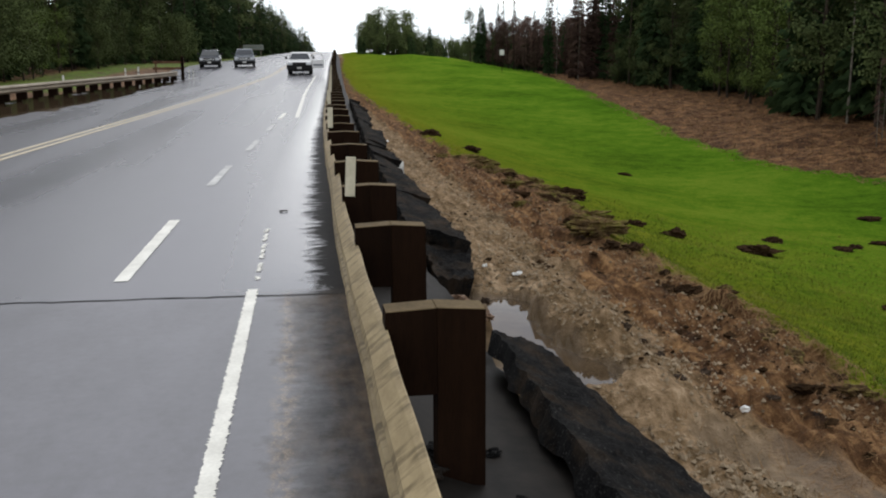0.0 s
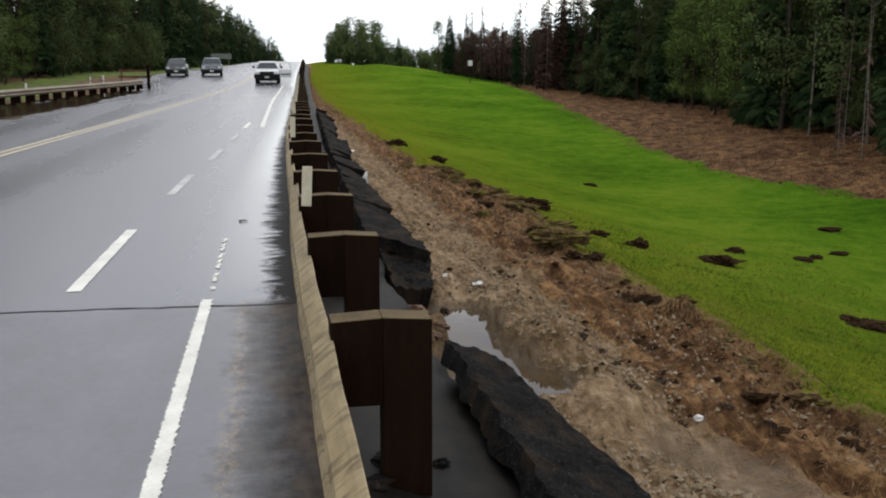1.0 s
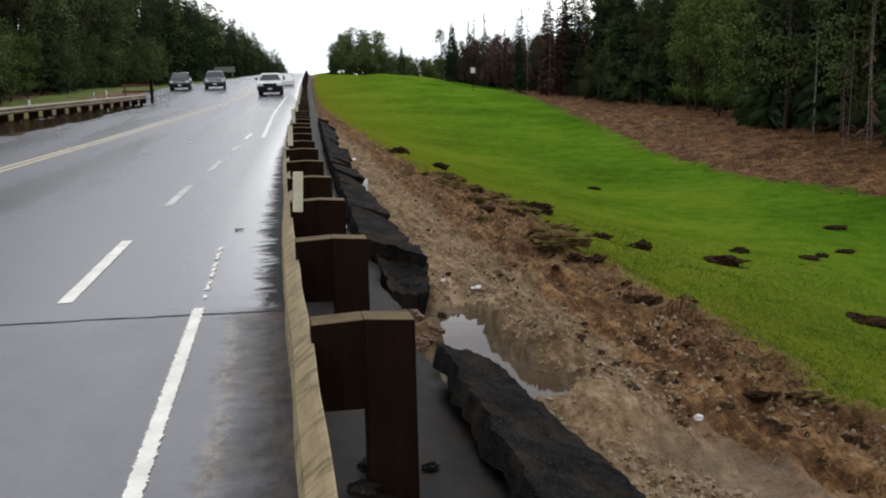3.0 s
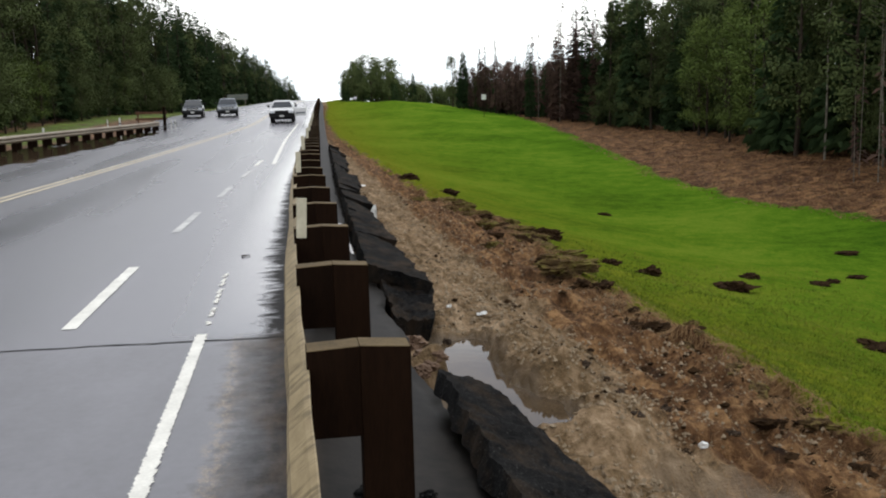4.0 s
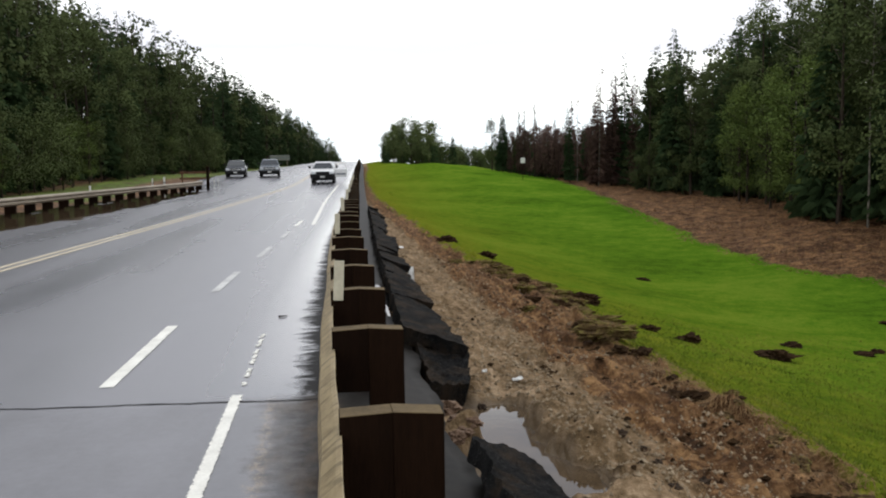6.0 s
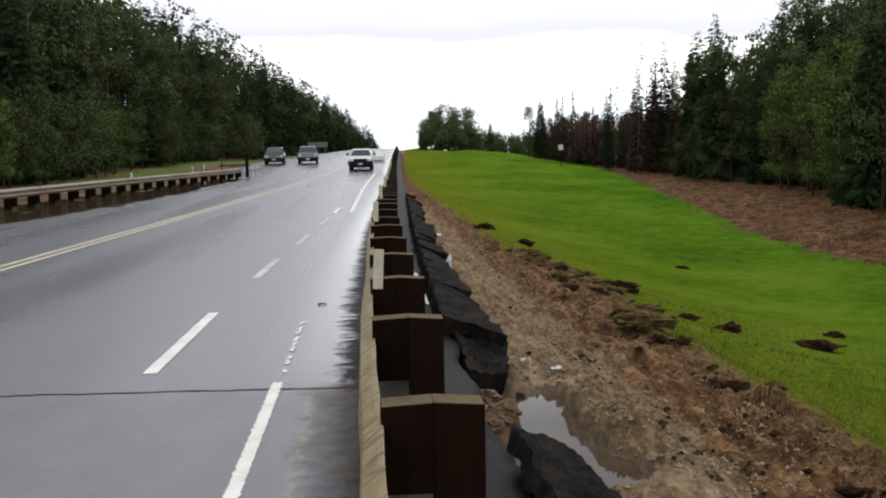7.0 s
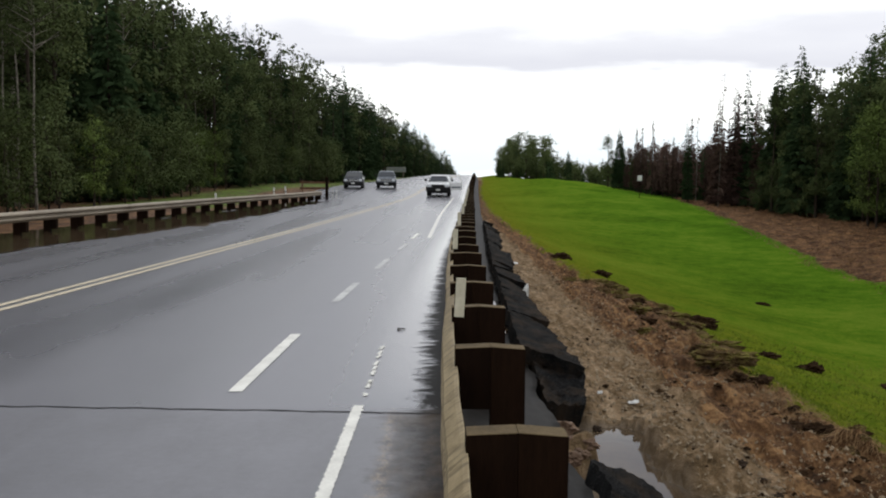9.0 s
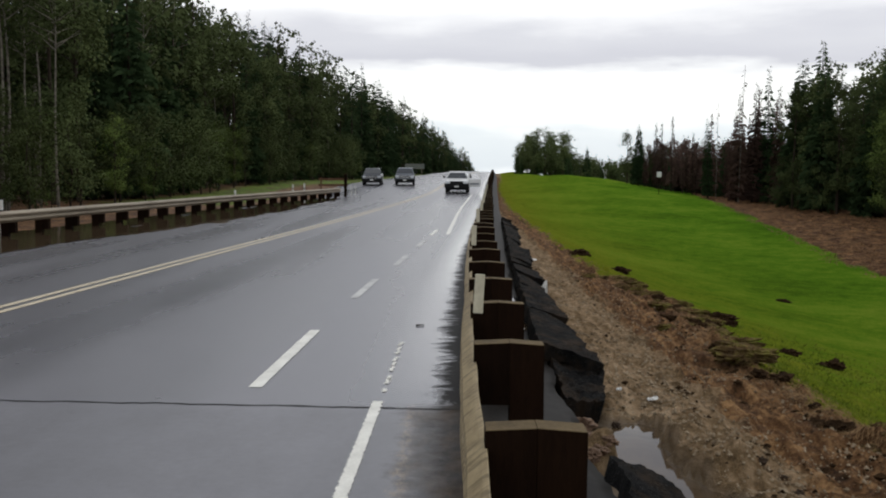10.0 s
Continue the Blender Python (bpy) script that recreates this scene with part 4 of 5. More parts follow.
# ---- broken asphalt slabs ----
def broken_slab(corners, thick, seed, label="broken tilted slab of black asphalt beside the shoulder", nu=9, nv=16, rough=0.025):
    """A slab over four corners (inner near, outer near, outer far, inner far), with ragged edges and thickness."""
    a, bb, c, d = (Vector(p) for p in corners)
    normal = (bb - a).cross(d - a).normalized()
    if normal.z < 0:
        normal = -normal
    top, low = [], []
    for j in range(nv + 1):
        for i in range(nu + 1):
            u, w = i / nu, j / nv
            p = a.lerp(bb, u).lerp(d.lerp(c, u), w)
            k = Vector((noise.noise(p * 3 + Vector((seed, 0, 0))), noise.noise(p * 3 + Vector((0, seed, 5))), 0)) * (0.02 if i in (0, nu) or j in (0, nv) else 0.01)
            k += Vector((noise.noise(p * 11), noise.noise(p * 11 + Vector((9, 0, 0))), 0)) * (0.03 if i in (0, nu) or j in (0, nv) else 0.01)
            h = noise.noise(p * 2.2 + Vector((0, 0, seed))) * rough * 1.6 + noise.noise(p * 14) * rough * 0.6 + noise.noise(p * 37) * rough * 0.4
            q = p + k + normal * h
            top.append(q)
            low.append(q - normal * thick * (0.85 + 0.3 * noise.noise(p * 4)) - (p - (a + c) / 2) * 0.06)
    v, f, n1, t = top + low, [], nu + 1, len(top)
    for j in range(nv):
        for i in range(nu):
            q = (j * n1 + i, j * n1 + i + 1, (j + 1) * n1 + i + 1, (j + 1) * n1 + i)
            f += [q, tuple(x + t for x in reversed(q))]
    for j in range(nv):
        for i in (0, nu):
            q = (j * n1 + i, (j + 1) * n1 + i, (j + 1) * n1 + i + t, j * n1 + i + t)
            f.append(q if i == 0 else tuple(reversed(q)))
    for i in range(nu):
        for j in (0, nv):
            q = (j * n1 + i, j * n1 + i + 1, j * n1 + i + 1 + t, j * n1 + i + t)
            f.append(tuple(reversed(q)) if j == 0 else q)
    return tagged(new("asphalt_slab", mesh_of("asphalt_slab", v, f, BROKEN)), label, "asphalt slab", "broken slabs")


broken_slab([(1.50, 2.9, -0.06), (2.5, 2.9, -0.58), (1.68, 6.0, -0.06), (1.40, 5.84, 0.05)], 0.16, 1.0, "large tilted slab of black broken asphalt sliding into the mud", 26, 70)
broken_slab([(1.31, 10.1, 0.03), (1.93, 9.75, -0.14), (1.82, 12.4, -0.12), (1.36, 12.8, 0.03)], 0.2, 2.0, "undermined black asphalt slab overhanging the washout", 16, 40)
broken_slab([(1.37, 12.85, 0.04), (1.9, 12.6, -0.1), (1.86, 15.2, -0.1), (1.43, 15.4, 0.05)], 0.18, 4.0, nu=14, nv=40)
srng = random.Random(12)
y = 15.5
while y < 40:
    ln, w = srng.uniform(1.2, 2.6), srng.uniform(0.3, 0.55)
    x = float(RAIL_X(y)) + 0.78 + srng.uniform(-0.03, 0.05)
    x2 = float(RAIL_X(y + ln)) + 0.78
    broken_slab([(x, y, 0.05), (x + w, y - 0.1, srng.uniform(-0.22, -0.05)), (x2 + w * 0.9, y + ln - 0.1, srng.uniform(-0.2, -0.05)), (x2, y + ln, 0.04)], 0.16, y, nu=6, nv=10)
    y += ln + srng.uniform(0.02, 0.3)


# ---- clods, stones and litter ----
SODS = []


def lump(name, x, y, sx, sy, sz, mat, label, category, group, seed, turn=0.0, sink=0.3, z=None, rough=0.35, level=2):
    bm = bmesh.new()
    bmesh.ops.create_icosphere(bm, subdivisions=level, radius=1.0)
    for v in bm.verts:
        p = v.co * 1.4 + Vector((seed, seed * 0.7, 0))
        v.co *= 1 + rough * noise.noise(p) + rough * 0.7 * noise.noise(p * 2.7) + rough * 0.45 * noise.noise(p * 6.0) + rough * 0.35 * noise.noise(p * 13.0)
        v.co = Vector((v.co.x * sx, v.co.y * sy, v.co.z * sz))
    me = bpy.data.meshes.new(name)
    bm.to_mesh(me)
    bm.free()
    me.materials.append(mat)
    ob = new(name, me)
    ob.matrix_basis = pose(x, y, (ground_z(x, y) if z is None else z) + sz * (1 - 2 * sink), 0, 0, turn)
    return tagged(ob, label, category, group)


for i, (x, y, sx, sy, sz, turn) in enumerate(((6.59, 22.57, 0.42, 0.3, 0.15, -25), (9.74, 19.1, 0.36, 0.28, 0.12, -15), (7.68, 18.67, 0.24, 0.2, 0.1, -30), (7.1, 19.3, 0.17, 0.16, 0.08, 10),
                                              (11.1, 21.1, 0.22, 0.2, 0.07, 0), (16.2, 25.4, 0.3, 0.25, 0.07, 0), (12.7, 20.9, 0.25, 0.2, 0.05, 0), (9.7, 13.9, 0.3, 0.35, 0.08, 20), (12.5, 36, 0.25, 0.2, 0.07, 0),
                                              (14.4, 22, 0.2, 0.15, 0.06, 0), (13.4, 21.4, 0.16, 0.14, 0.05, 0), (4.6, 33, 0.3, 0.3, 0.12, 0), (5.6, 31, 0.3, 0.25, 0.1, 20))):
    lump("soil_clod", x, y, sx, sy, sz, SOIL, "dark clod of torn soil lying on the grass", "soil clod", "soil clods", i * 3.1, turn, 0.3, None, 0.62, 4)
for i in range(44):
    y = srng.uniform(13.5, 27)
    x = grass_edge(y) + srng.uniform(-1.0, 0.5)
    big = i < 17
    s = srng.uniform(0.14, 0.23) if big else srng.uniform(0.07, 0.17)
    turn = srng.uniform(-50, -5)
    lump("turf_clod", x, y, s * (1.9 if big else 1.4), s * 0.8, s * (0.5 if big else 0.5), SOIL if not big and srng.random() < 0.5 else TURF, "torn lump of turf and soil at the grass edge", "soil clod", "turf clods", i * 1.7 + 40, turn, 0.35, None, 0.6, 4 if big else 3)
    if big:
        SODS.append((x, y, s * 1.9, s * 0.8, s * 0.5, radians(turn)))
for i in range(46):
    y = srng.uniform(4.6, 15)
    x = grass_edge(y) + srng.uniform(-0.6, 0.05)
    s = srng.uniform(0.03, 0.09)
    lump("turf_clod", x, y, s * 1.7, s * 1.1, s * 0.6, SOIL if srng.random() < 0.75 else TURF, "small torn lump of turf and soil at the grass edge", "soil clod", "turf clods", i * 2.9 + 140, srng.uniform(0, 180), 0.4, None, 0.6, 3)
for i, (x, y, s) in enumerate(((2.81, 7.46, 0.055), (2.83, 8.66, 0.075), (2.98, 6.67, 0.085), (2.89, 9.5, 0.06), (3.27, 8.33, 0.07), (2.93, 8.3, 0.09), (3.05, 8.15, 0.07), (1.95, 9.1, 0.07), (3.7, 6.6, 0.05), (3.4, 7.2, 0.06), (3.1, 7.4, 0.05))):
    lump("stone", x, y, s * 0.95, s * 0.7, s * 0.5, DARK_STONE, "dark wet stone lying in the mud", "stone", "dark stones", i * 2.3 + 9, i * 40, 0.35, None, 0.65, 3)
for i, (x, y, s) in enumerate(((1.5, 7.37, 0.10), (1.6, 7.28, 0.09), (1.46, 7.75, 0.12), (1.42, 6.9, 0.10), (1.5, 7.05, 0.08))):
    lump("rubble_stone", x, y, s * 0.75, s * 0.8, s * 0.5, PINK_ROCK, "pinkish lump of rubble at the broken edge", "stone", "rubble", i * 5.3 + 2, i * 60, 0.4, -0.27, 0.55, 3)
broken_slab([(1.45, 8.9, -0.27), (1.82, 8.85, -0.33), (1.97, 10.1, -0.21), (1.42, 10.3, -0.08)], 0.28, 7.0, "thick fallen block of black asphalt below the overhanging slab", 14, 30, 0.06)
lump("stone", 3.34, 6.33, 0.035, 0.03, 0.03, PALE, "white pebble on the mud", "stone", "", 77, 0, 0.2)


def litter_piece(x, y, sx, sy, seed, upright=0.0, z=None, label="scrap of pale litter lying in the mud"):
    bm = bmesh.new()
    bmesh.ops.create_grid(bm, x_segments=5, y_segments=4, size=0.5)
    r = bmesh.ops.extrude_face_region(bm, geom=bm.faces[:])
    bmesh.ops.translate(bm, vec=(0, 0, 0.15), verts=[g for g in r["geom"] if isinstance(g, bmesh.types.BMVert)])
    for v in bm.verts:
        k = 0.12 * noise.noise(v.co * 3 + Vector((seed, 0, 0)))
        v.co = Vector((v.co.x * sx * (1 + k), v.co.y * sy * (1 + k), v.co.z * 0.06 + 0.03 * noise.noise(v.co * 4 + Vector((0, seed, 0)))))
    me = bpy.data.meshes.new("litter")
    bm.to_mesh(me)
    bm.free()
    me.materials.append(PALE)
    ob = new("litter", me)
    ob.matrix_basis = pose(x, y, (ground_z(x, y) if z is None else z) + 0.03 + (sy * 0.45 if upright else 0), upright, 0, seed * 37)
    return tagged(ob, label, "litter", "litter")


for i, (x, y, s) in enumerate(((0.74, 4.0, 0.07), (0.82, 4.3, 0.09), (1.14, 3.85, 0.06), (1.2, 3.7, 0.05), (1.1, 4.4, 0.05))):
    s *= 0.6
    lump("soil_clod", x, y, s * 1.6, s * 1.2, s * 0.7, BROKEN, "dark lump of dirt at the foot of a guardrail post", "soil clod", "soil clods", i * 4.1 + 90, i * 50, 0.3, 0.0 - shoulder_drop(x - float(RAIL_X(y))), 0.5, 3)
litter_piece(2.54, 10.26, 0.12, 0.05, 1.0)
litter_piece(2.2, 10.4, 0.06, 0.05, 2.0)
litter_piece(2.82, 19.29, 0.22, 0.14, 3.0)
litter_piece(2.12, 18.6, 0.11, 0.36, 0.2, 72.0, None, "upright pale fragment of a marker post")
litter_piece(2.45, 27.2, 0.4, 0.3, 5.0)
bm = bmesh.new()
bar(bm, (-0.035, 11.19, 0.012), (0.02, 11.2, 0.014), 0.011, 0.008, 5)
bar(bm, (0.02, 11.2, 0.014), (0.06, 11.22, 0.012), 0.008, 0.005, 5)
me = bpy.data.meshes.new("twig")
bm.to_mesh(me)
bm.free()
me.materials.append(BARK)
tagged(new("twig", me), "short dark twig lying on the wet road", "twig")

# crack across the road
v, f = [], []
for i in range(150):
    x = -9.0 + 9.6 * i / 149
    y = 7.19 - 0.052 * (x - 0.3) - 0.012 * max(0, -x - 1) + 0.03 * sway(x, 0, 3.0, 4) + 0.022 * sway(x, 0, 11.0, 7)
    w = 0.013 + 0.009 * sway(x, 0, 6.0, 2)
    z = 0.004
    v += [(x, y - w, z), (x, y + w, z)]
    if i:
        f.append((2 * i - 2, 2 * i, 2 * i + 1, 2 * i - 1))
child("crack", mesh_of("crack", v, f, TAR), road)

# ---- pebbles, straw and grass ----
prng = np.random.default_rng(5)
v, f = [], []
octa = np.array([(1, 0, 0), (-1, 0, 0), (0, 1, 0), (0, -1, 0), (0, 0, 1), (0, 0, -1)], float)
octf = [(0, 2, 4), (2, 1, 4), (1, 3, 4), (3, 0, 4), (2, 0, 5), (1, 2, 5), (3, 1, 5), (0, 3, 5)]
for i in range(42000):
    y = 4.0 + 24 * prng.random() ** 2.8
    x = 1.8 + (grass_edge(y) - 2.0) * prng.random()
    if hollow(PUDDLE, x, y) > -0.05 or noise.noise(Vector((x * 0.9, y * 0.6, 4))) + 0.5 * prng.random() < 0.0 or (x > 3.4 and prng.random() < 0.6):
        continue
    s = 0.005 + 0.017 * prng.random() ** 3
    k = len(v)
    q = octa * (s * prng.uniform(0.7, 1.5, 3)) + prng.normal(0, 0.2 * s, (6, 3))
    v += [tuple(p) for p in q + np.array((x, y, ground_z(x, y) + s * 0.3))]
    f += [tuple(a + k for a in t) for t in octf]
tagged(new("pebbles", mesh_of("pebbles", v, f, STONE)), "pale gravel and pebbles scattered over the mud", "gravel", kind="stuff")
v, f = [], []
for i in range(2600):
    y = 4.2 + 22 * prng.random() ** 1.6
    x = 2.3 + (grass_edge(y) - 2.3) * prng.random() ** 0.7
    if hollow(PUDDLE, x, y) > -0.05 or hollow(POOL, x, y) > 0 or noise.noise(Vector((x * 1.5, y * 1.1, 9))) < 0.02:
        continue
    s = 0.010 + 0.03 * prng.random() ** 3
    k = len(v)
    q = octa * (s * prng.uniform(0.8, 1.8, 3) * np.array((1, 1, 0.45))) + prng.normal(0, 0.25 * s, (6, 3))
    v += [tuple(p) for p in q + np.array((x, y, ground_z(x, y) + s * 0.25))]
    f += [tuple(a + k for a in t) for t in octf]
tagged(new("soil_crumbs", mesh_of("soil_crumbs", v, f, SOIL)), "dark crumbs of soil scattered over the mud", "soil", kind="stuff")
v, f = [], []
for i in range(16000):
    y = 4.5 + 26 * prng.random() ** 1.6
    x = grass_edge(y) - 0.15 + prng.normal(0, 0.35) if i % 3 else 2.6 + (grass_edge(y) - 2.6) * prng.random()
    if x < 2.5:
        continue
    a, l, w = prng.uniform(0, math.tau), prng.uniform(0.03, 0.15), prng.uniform(0.002, 0.0045)
    dx, dy = math.cos(a) * l, math.sin(a) * l
    z = ground_z(x, y)
    k = len(v)
    h = prng.uniform(0.0, 0.07)
    v += [(x - dy / l * w, y + dx / l * w, z + 0.005), (x + dy / l * w, y - dx / l * w, z + 0.005), (x + dx, y + dy, ground_z(x + dx, y + dy) + h)]
    f.append((k, k + 1, k + 2))
for i in range(9000):
    y = 4.5 + 22 * prng.random() ** 1.5
    x = grass_edge(y) - 0.05 + prng.normal(0, 0.16)
    a, l, w = math.pi + prng.normal(0, 0.9), prng.uniform(0.06, 0.2), prng.uniform(0.002, 0.004) * (1 + 0.05 * y)
    dx, dy = math.cos(a) * l, math.sin(a) * l
    z = ground_z(x, y)
    k = len(v)
    v += [(x - dy / l * w, y + dx / l * w, z + 0.02), (x + dy / l * w, y - dx / l * w, z + 0.02), (x + dx, y + dy, ground_z(x + dx, y + dy) + prng.uniform(0.0, 0.06))]
    f.append((k, k + 1, k + 2))
for sx, sy, ra, rb, rc, turn in SODS:
    for i in range(420):
        q, a = math.sqrt(prng.random()) * 1.05, prng.uniform(0, math.tau)
        ex, ey = ra * q * math.cos(a), rb * q * math.sin(a)
        x, y = sx + ex * math.cos(turn) - ey * math.sin(turn), sy + ex * math.sin(turn) + ey * math.cos(turn)
        z = ground_z(sx, sy) + rc * (0.3 + 0.9 * math.sqrt(max(0, 1 - q * q)))
        b, l, w = prng.uniform(0, math.tau), prng.uniform(0.04, 0.14), prng.uniform(0.004, 0.009)
        k = len(v)
        v += [(x - math.sin(b) * w, y + math.cos(b) * w, z - 0.03), (x + math.sin(b) * w, y - math.cos(b) * w, z - 0.03), (x + l * math.cos(b), y + l * math.sin(b), z + prng.uniform(-0.05, 0.07))]
        f.append((k, k + 1, k + 2))
for i in range(14000):
    y = 30 + 75 * prng.random() ** 1.2
    x = litter_edge(y) + prng.uniform(-0.8, 12)
    a, l, w = prng.uniform(0, math.tau), prng.uniform(0.08, 0.32), prng.uniform(0.008, 0.02)
    dx, dy = math.cos(a) * l, math.sin(a) * l
    z = ground_z(x, y)
    k = len(v)
    v += [(x - dy / l * w, y + dx / l * w, z), (x + dy / l * w, y - dx / l * w, z + 0.02), (x + dx, y + dy, ground_z(x + dx, y + dy) + prng.uniform(0.0, 0.18))]
    f.append((k, k + 1, k + 2))
tagged(new("straw", mesh_of("straw", v, f, STRAW)), "dry straw, torn roots and twigs over bare soil", "straw", kind="stuff")
v, f = [], []
for i in range(130000):
    y = 4.5 + 40 * prng.random() ** 1.5
    x = grass_edge(y) + 0.1 + prng.normal(0, 0.15) + (15 - grass_edge(y)) * prng.random() ** 1.3
    if prng.random() < max(ease(9, 26, y), ease(8, 15, x)):
        continue
    if noise.noise(Vector((x * 1.3, y * 1.3, 0.0))) * 0.8 + (x - grass_edge(y)) < 0.05:
        continue
    a, h, w = prng.uniform(0, math.tau), prng.uniform(0.015, 0.05) * (1 + 0.01 * y), prng.uniform(0.003, 0.006) * (1 + 0.08 * y)
    z = ground_z(x, y)
    k = len(v)
    c, s = math.cos(a), math.sin(a)
    v += [(x - c * w, y - s * w, z - 0.01), (x + c * w, y + s * w, z - 0.01), (x + prng.normal(0, 0.03), y + prng.normal(0, 0.03), z + h)]
    f.append((k, k + 1, k + 2))
tagged(new("grass", mesh_of("grass", v, f, BLADE)), "short bright green grass on the ditch slope", "grass", kind="stuff")


# ---- marker posts, boards and signs ----
def marker_board(y, tilt):
    bm = box(-0.04, 0.04, -0.008, 0.008, -0.16, 0.16, 0.004)
    for z in (-0.13, -0.1, 0.12):
        bar(bm, (0.0, -0.014, z), (0.0, -0.006, z), 0.007, 0.007, 6)
    me = bpy.data.meshes.new("marker_board")
    bm.to_mesh(me)
    bm.free()
    me.materials.append(CREAM)
    ob = new("marker_board", me)
    ob.matrix_basis = pose(float(RAIL_X(y)) + 0.03, y, float(ROAD_Z(y)) + 0.797, 0, tilt, 0)
    return tagged(ob, "cream reflector board nailed to a guardrail block", "marker board", "marker boards")


for i in range(9):
    marker_board(POST_Y + POST_STEP * (2 + 4 * i) - 0.088, 3.0 - (i % 3) * 2)


def marker_post(x, y, height, label="slim white marker post beside the road"):
    t = thing("marker_post", label, "marker post", "marker posts", pose(x, y, max(ground_z(x, y), float(ROAD_Z(y)) if LEFT_X(y) - 0.4 < x else -9)))
    part("post", box(-0.05, 0.05, -0.02, 0.02, -0.3, height, 0.008), WHITE_PAINT, t)
    part("band", box(-0.052, 0.052, -0.022, 0.022, height - 0.36, height - 0.3), BLACK, t, "dark reflector band")
    return t


marker_post(-12.8, 28, 1.3)
marker_post(-11.5, 52, 1.2)
marker_post(-12.3, 75, 1.3)
marker_post(-9.2, 61, 1.1)
marker_post(-7.45, 72, 0.75)
marker_post(-7.2, 72.4, 0.75)
t = thing("timber_post", "dark upright timber post at the end of the far guardrail", "post", m=pose(-7.65, 70, float(ROAD_Z(70))))
part("post", box(-0.1, 0.1, -0.1, 0.1, -0.5, 1.62, 0.01), POST_WOOD, t)
part("cap", box(-0.105, 0.105, -0.105, 0.105, 1.623, 1.65, 0.008), POST_TOP, t)
t = thing("barrier", "low brown wooden barrier behind the far guardrail", "barrier", m=pose(-9.3, 76, float(ROAD_Z(76)) + 0.05))
for s in (-1, 1):
    part("leg", box(s * 0.95 - 0.05, s * 0.95 + 0.05, -0.05, 0.05, -0.3, 1.2, 0.008), RUST_WOOD, t)
for z in (0.55, 1.0):
    part("board", box(-1.15, 1.15, -0.085, -0.053, z, z + 0.16, 0.006), RUST_WOOD, t)
t = thing("road_sign", "large grey-green road sign seen from behind on two posts", "road sign", m=pose(-6.9, 165, ground_z(-6.9, 165)))
g = 1.6
part("panel", box(-1.65, 1.65, -0.03, 0.0, g, g + 0.85, 0.01), SIGN_BACK, t)
for s in (-1, 1):
    part("leg", box(s * 1.2 - 0.06, s * 1.2 + 0.06, 0.003, 0.12, -1.5, g + 0.9, 0.01), GREY_WOOD, t)
for z in (0.12, 0.62):
    part("rail", box(-1.6, 1.6, -0.075, -0.033, g + z, g + z + 0.06), GREY_WOOD, t)
zs = ground_z(21.0, 100)
t = thing("small_sign", "small white square sign on a thin post by the trees", "road sign", m=pose(21.0, 100, zs))
part("panel", box(-0.24, 0.24, -0.02, 0.0, 1.6 - zs, 2.15 - zs, 0.01), WHITE_PAINT, t)
part("post", box(-0.025, 0.025, 0.003, 0.05, -0.5, 2.1 - zs, 0.006), POST_WOOD, t, "thin dark post")


# ---- vehicles, seen from the front; built with the nose towards -y ----
def side_profile(points, half, inset, name, mat, parent, label=""):
    """A body from a side outline (y, z), its upper edges drawn in, rounded."""
    bm = bmesh.new()
    rows = []
    for s in (-1, 1):
        rows.append([bm.verts.new((s * (half - inset(z, y)), y, z)) for y, z in points])
    n = len(points)
    bm.faces.new(rows[0])
    bm.faces.new(list(reversed(rows[1])))
    for i in range(n):
        bm.faces.new((rows[0][i], rows[1][i], rows[1][(i + 1) % n], rows[0][(i + 1) % n]))
    bmesh.ops.recalc_face_normals(bm, faces=bm.faces[:])
    bmesh.ops.bevel(bm, geom=bm.edges[:], offset=0.035, segments=2, affect="EDGES")
    return part(name, bm, mat, parent, label)


def quad_part(name, pts, mat, parent, out, label=""):
    """A pane with a little thickness over four points, pushed out along a direction."""
    bm = bmesh.new()
    o = Vector(out)
    a = [bm.verts.new(Vector(p) + o * 0.012) for p in pts]
    c = [bm.verts.new(Vector(p) - o * 0.02) for p in pts]
    bm.faces.new(a)
    bm.faces.new(list(reversed(c)))
    for i in range(4):
        bm.faces.new((a[i], c[i], c[(i + 1) % 4], a[(i + 1) % 4]))
    bmesh.ops.recalc_face_normals(bm, faces=bm.faces[:])
    return part(name, bm, mat, parent, label)


def wheel(parent, x, y, r):
    bm = bmesh.new()
    bar(bm, (x - 0.11, y, r), (x + 0.11, y, r), r, r, 20)
    w = part("wheel", bm, TYRE, parent)
    bm = bmesh.new()
    s = 1 if x > 0 else -1
    bar(bm, (x + s * 0.08, y, r), (x + s * 0.118, y, r), r * 0.62, r * 0.58, 14)
    part("rim", bm, CHROME, w, "bright metal rim")


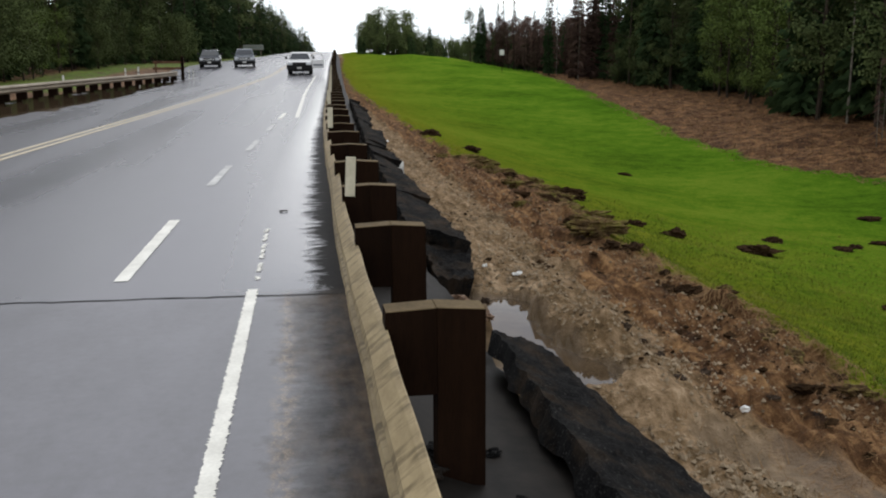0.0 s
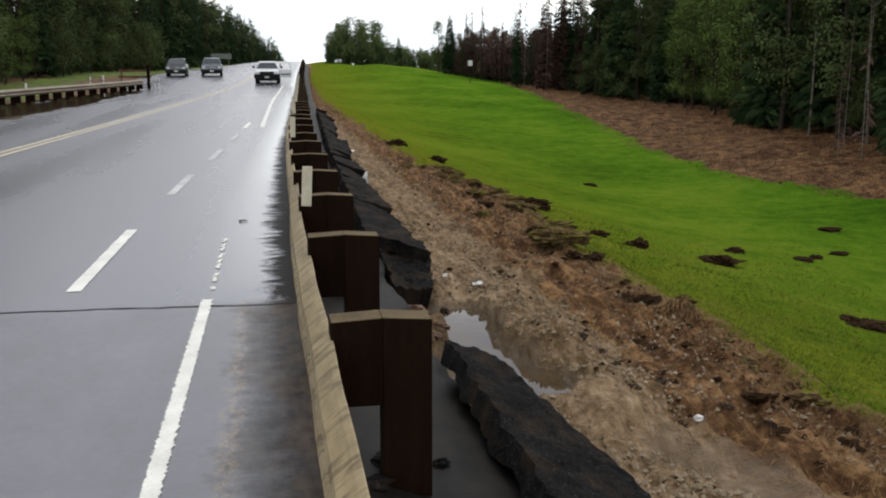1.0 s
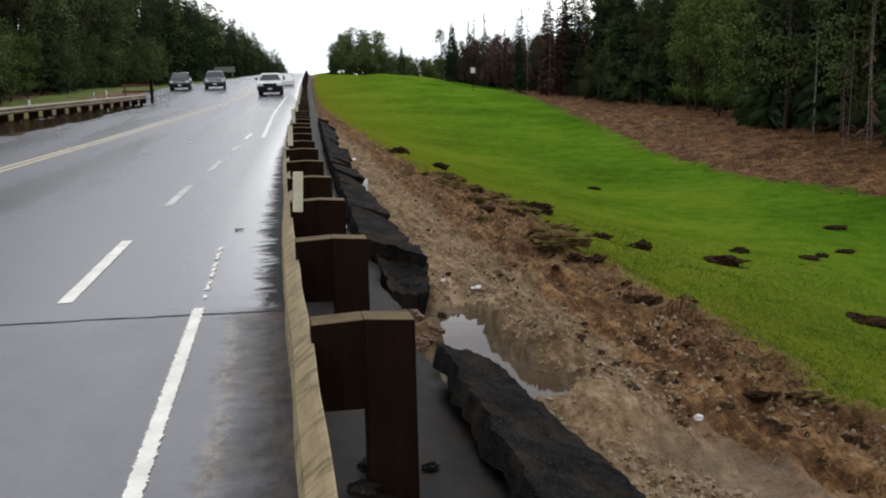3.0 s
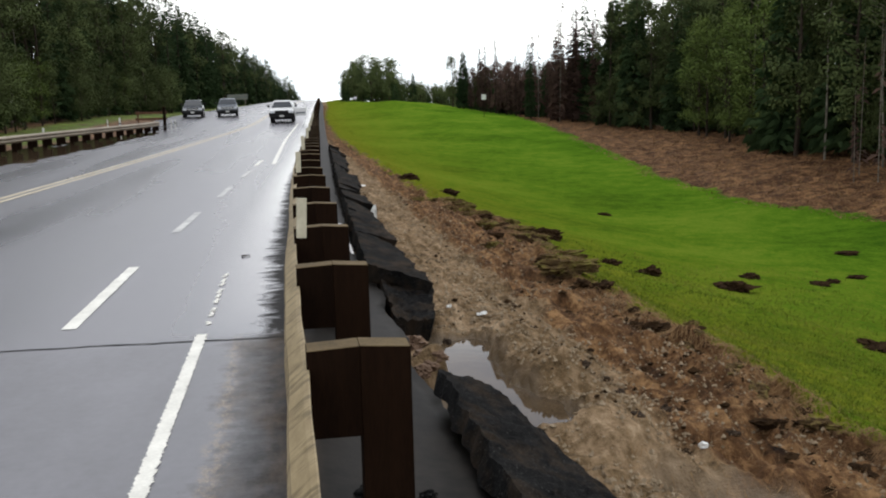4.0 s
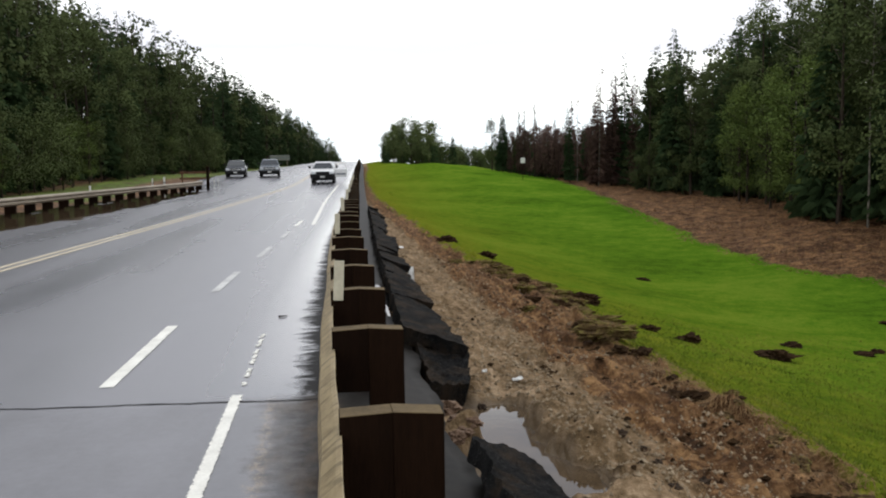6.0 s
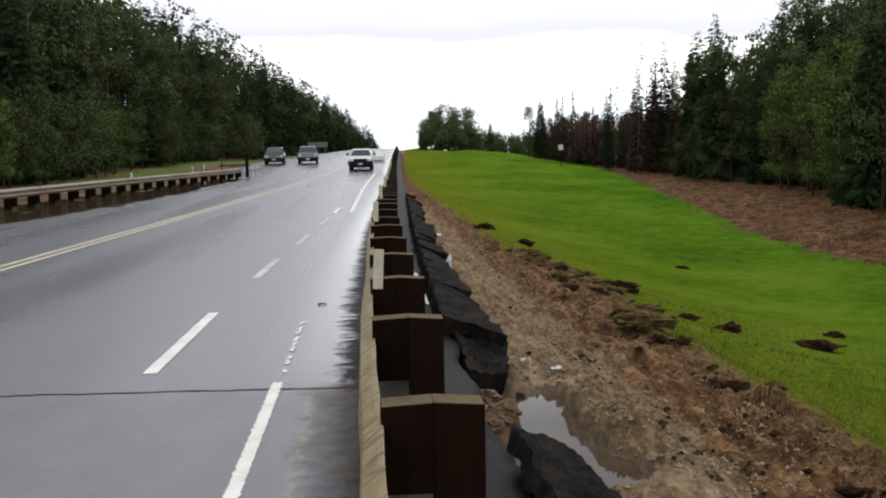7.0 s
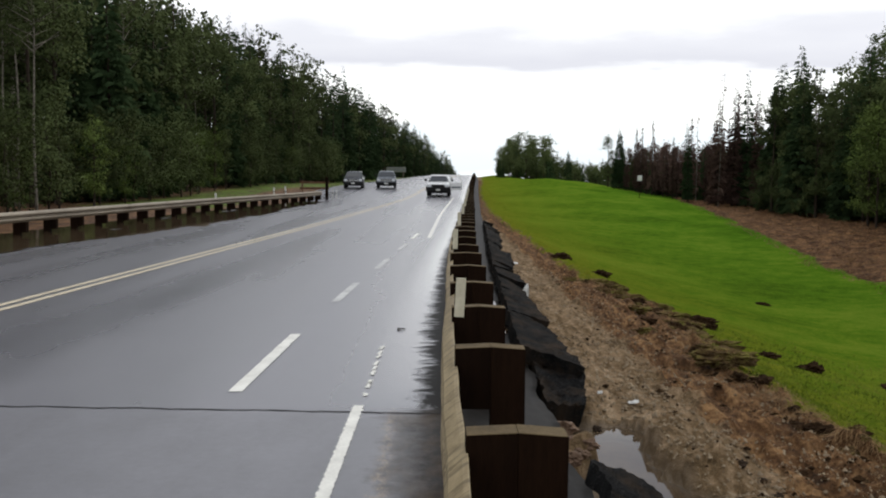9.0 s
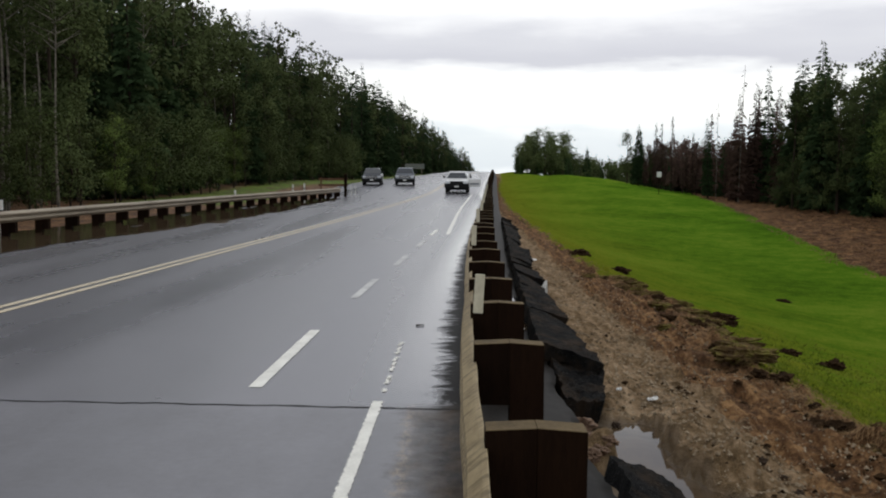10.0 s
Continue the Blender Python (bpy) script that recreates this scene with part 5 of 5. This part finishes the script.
def vehicle(name, label, category, paint, m, length=4.9, half=0.94, hood=1.08, roof=1.75, clear=0.42, pickup=False, open_door=False):
    t = thing(name, label, category, "parked vehicles", m)
    L = length / 2
    side_profile([(-L, clear), (-L, hood - 0.12), (-L + 0.15, hood - 0.03), (-L + 1.35, hood + 0.04), (L - 0.06, hood + 0.04), (L, hood - 0.1), (L, clear)], half, lambda z, y: 0.03 if z < hood - 0.05 else 0.09, "body", paint, t)
    back = L - 2.0 if pickup else L - 0.35
    side_profile([(-L + 1.25, hood + 0.0), (-L + 1.95, roof - 0.03), (-L + 2.3, roof), (back - 0.2, roof), (back + 0.1, hood)], half - 0.06, lambda z, y: 0.02 if z < hood + 0.1 else 0.22, "cabin", paint, t)
    w0, w1 = half - 0.13, half - 0.34
    quad_part("windscreen", [(-w0, -L + 1.34, hood + 0.09), (w0, -L + 1.34, hood + 0.09), (w1, -L + 1.88, roof - 0.1), (-w1, -L + 1.88, roof - 0.1)], GLASS, t, (0, -0.8, 0.6), "dark tinted windscreen")
    for s in (-1, 1):
        quad_part("side_window", [(s * (half - 0.085), -L + 1.6, hood + 0.1), (s * (half - 0.085), back - 0.15, hood + 0.1), (s * (half - 0.262), back - 0.3, roof - 0.09), (s * (half - 0.262), -L + 2.1, roof - 0.09)], GLASS, t, (s, 0, 0.2), "dark side window")
        part("headlight", box(s * (half - 0.24) - 0.16, s * (half - 0.24) + 0.16, -L - 0.025, -L + 0.1, hood - 0.33, hood - 0.15, 0.03), LAMP_GLASS, t, "clear headlight")
        part("mirror", box(s * (half + 0.12) - 0.1, s * (half + 0.12) + 0.1, -L + 1.5, -L + 1.62, hood + 0.12, hood + 0.3, 0.03), BLACK, t, "black door mirror")
        part("fender", box(s * half - 0.05, s * half + 0.015, -L + 0.45, -L + 1.35, 0.42, 0.82, 0.04), BLACK, t, "black wheel arch")
        wheel(t, s * (half - 0.13), -L + 0.9, 0.37)
        wheel(t, s * (half - 0.13), L - 1.0, 0.37)
    grille = part("grille", box(-half + 0.42, half - 0.42, -L - 0.02, -L + 0.08, hood - 0.36, hood - 0.13, 0.02), BLACK, t, "black grille")
    for k in (0.19, 0.25, 0.31):
        part("grille_bar", box(-half + 0.45, half - 0.45, -L - 0.032, -L - 0.005, hood - k - 0.012, hood - k + 0.012), CHROME if paint is not WHITE_CAR else BLACK, grille)
    bumper = part("bumper", box(-half + 0.02, half - 0.02, -L - 0.09, -L + 0.12, clear - 0.06, clear + (0.3 if paint is WHITE_CAR else 0.2), 0.04), BLACK, t, "front bumper")
    part("number_plate", box(-0.17, 0.17, -L - 0.105, -L - 0.085, clear + 0.02, clear + 0.14), WHITE_PAINT, bumper, "blank pale plate")
    part("underbody", box(-half + 0.1, half - 0.1, -L + 0.1, L - 0.1, 0.26, clear + 0.03), BLACK, t, "dark underbody")
    if open_door:
        d = part("door", box(0.0, 1.0, -0.05, 0.05, clear + 0.03, hood + 0.02, 0.02), paint, t, "open front door")
        for a, c in (((0.03, 0, hood), (0.12, 0, roof - 0.08)), ((0.12, 0, roof - 0.08), (0.8, 0, roof - 0.06)), ((0.8, 0, roof - 0.06), (0.97, 0, hood))):
            bm = bmesh.new()
            bar(bm, a, c, 0.035, 0.035, 6)
            part("window_frame", bm, paint, d)
        part("trim", box(0.12, 0.88, -0.062, -0.052, clear + 0.2, hood - 0.3), SILVER_CAR, d, "grey door lining")
        d.matrix_basis = pose(half - 0.03, -L + 1.5, 0.0, 0, 0, 12)
    return t


def on_road(x, y, turn=0.0):
    return pose(x, y, float(ROAD_Z(y)) + 0.004, 0.6, 0, turn)


vehicle("pickup_truck", "white pickup truck with its front door open on the wet road", "pickup truck", WHITE_CAR, on_road(0.42, 80.3, -2), 5.2, 0.95, 1.08, 1.72, 0.46, True, True)
vehicle("suv", "dark grey off-road car parked on the far shoulder", "car", GREY_CAR, on_road(-7.9, 95.5, 2), 4.7, 0.95, 1.02, 1.62, 0.42)
vehicle("suv", "bluish grey off-road car parked behind a dark one", "car", SILVER_CAR, on_road(-4.75, 95.8, 2), 4.9, 0.96, 1.05, 1.68, 0.42)
vehicle("car", "white car half hidden behind the pickup truck", "car", WHITE_CAR, on_road(0.6, 92, -2), 4.4, 0.85, 0.9, 1.42, 0.32)
vehicle("car", "small white car beyond the grass rise", "car", WHITE_CAR, pose(29.6, 186, ground_z(29.6, 186) - 0.05, 0, 0, 8), 4.4, 0.85, 0.9, 1.45, 0.3)
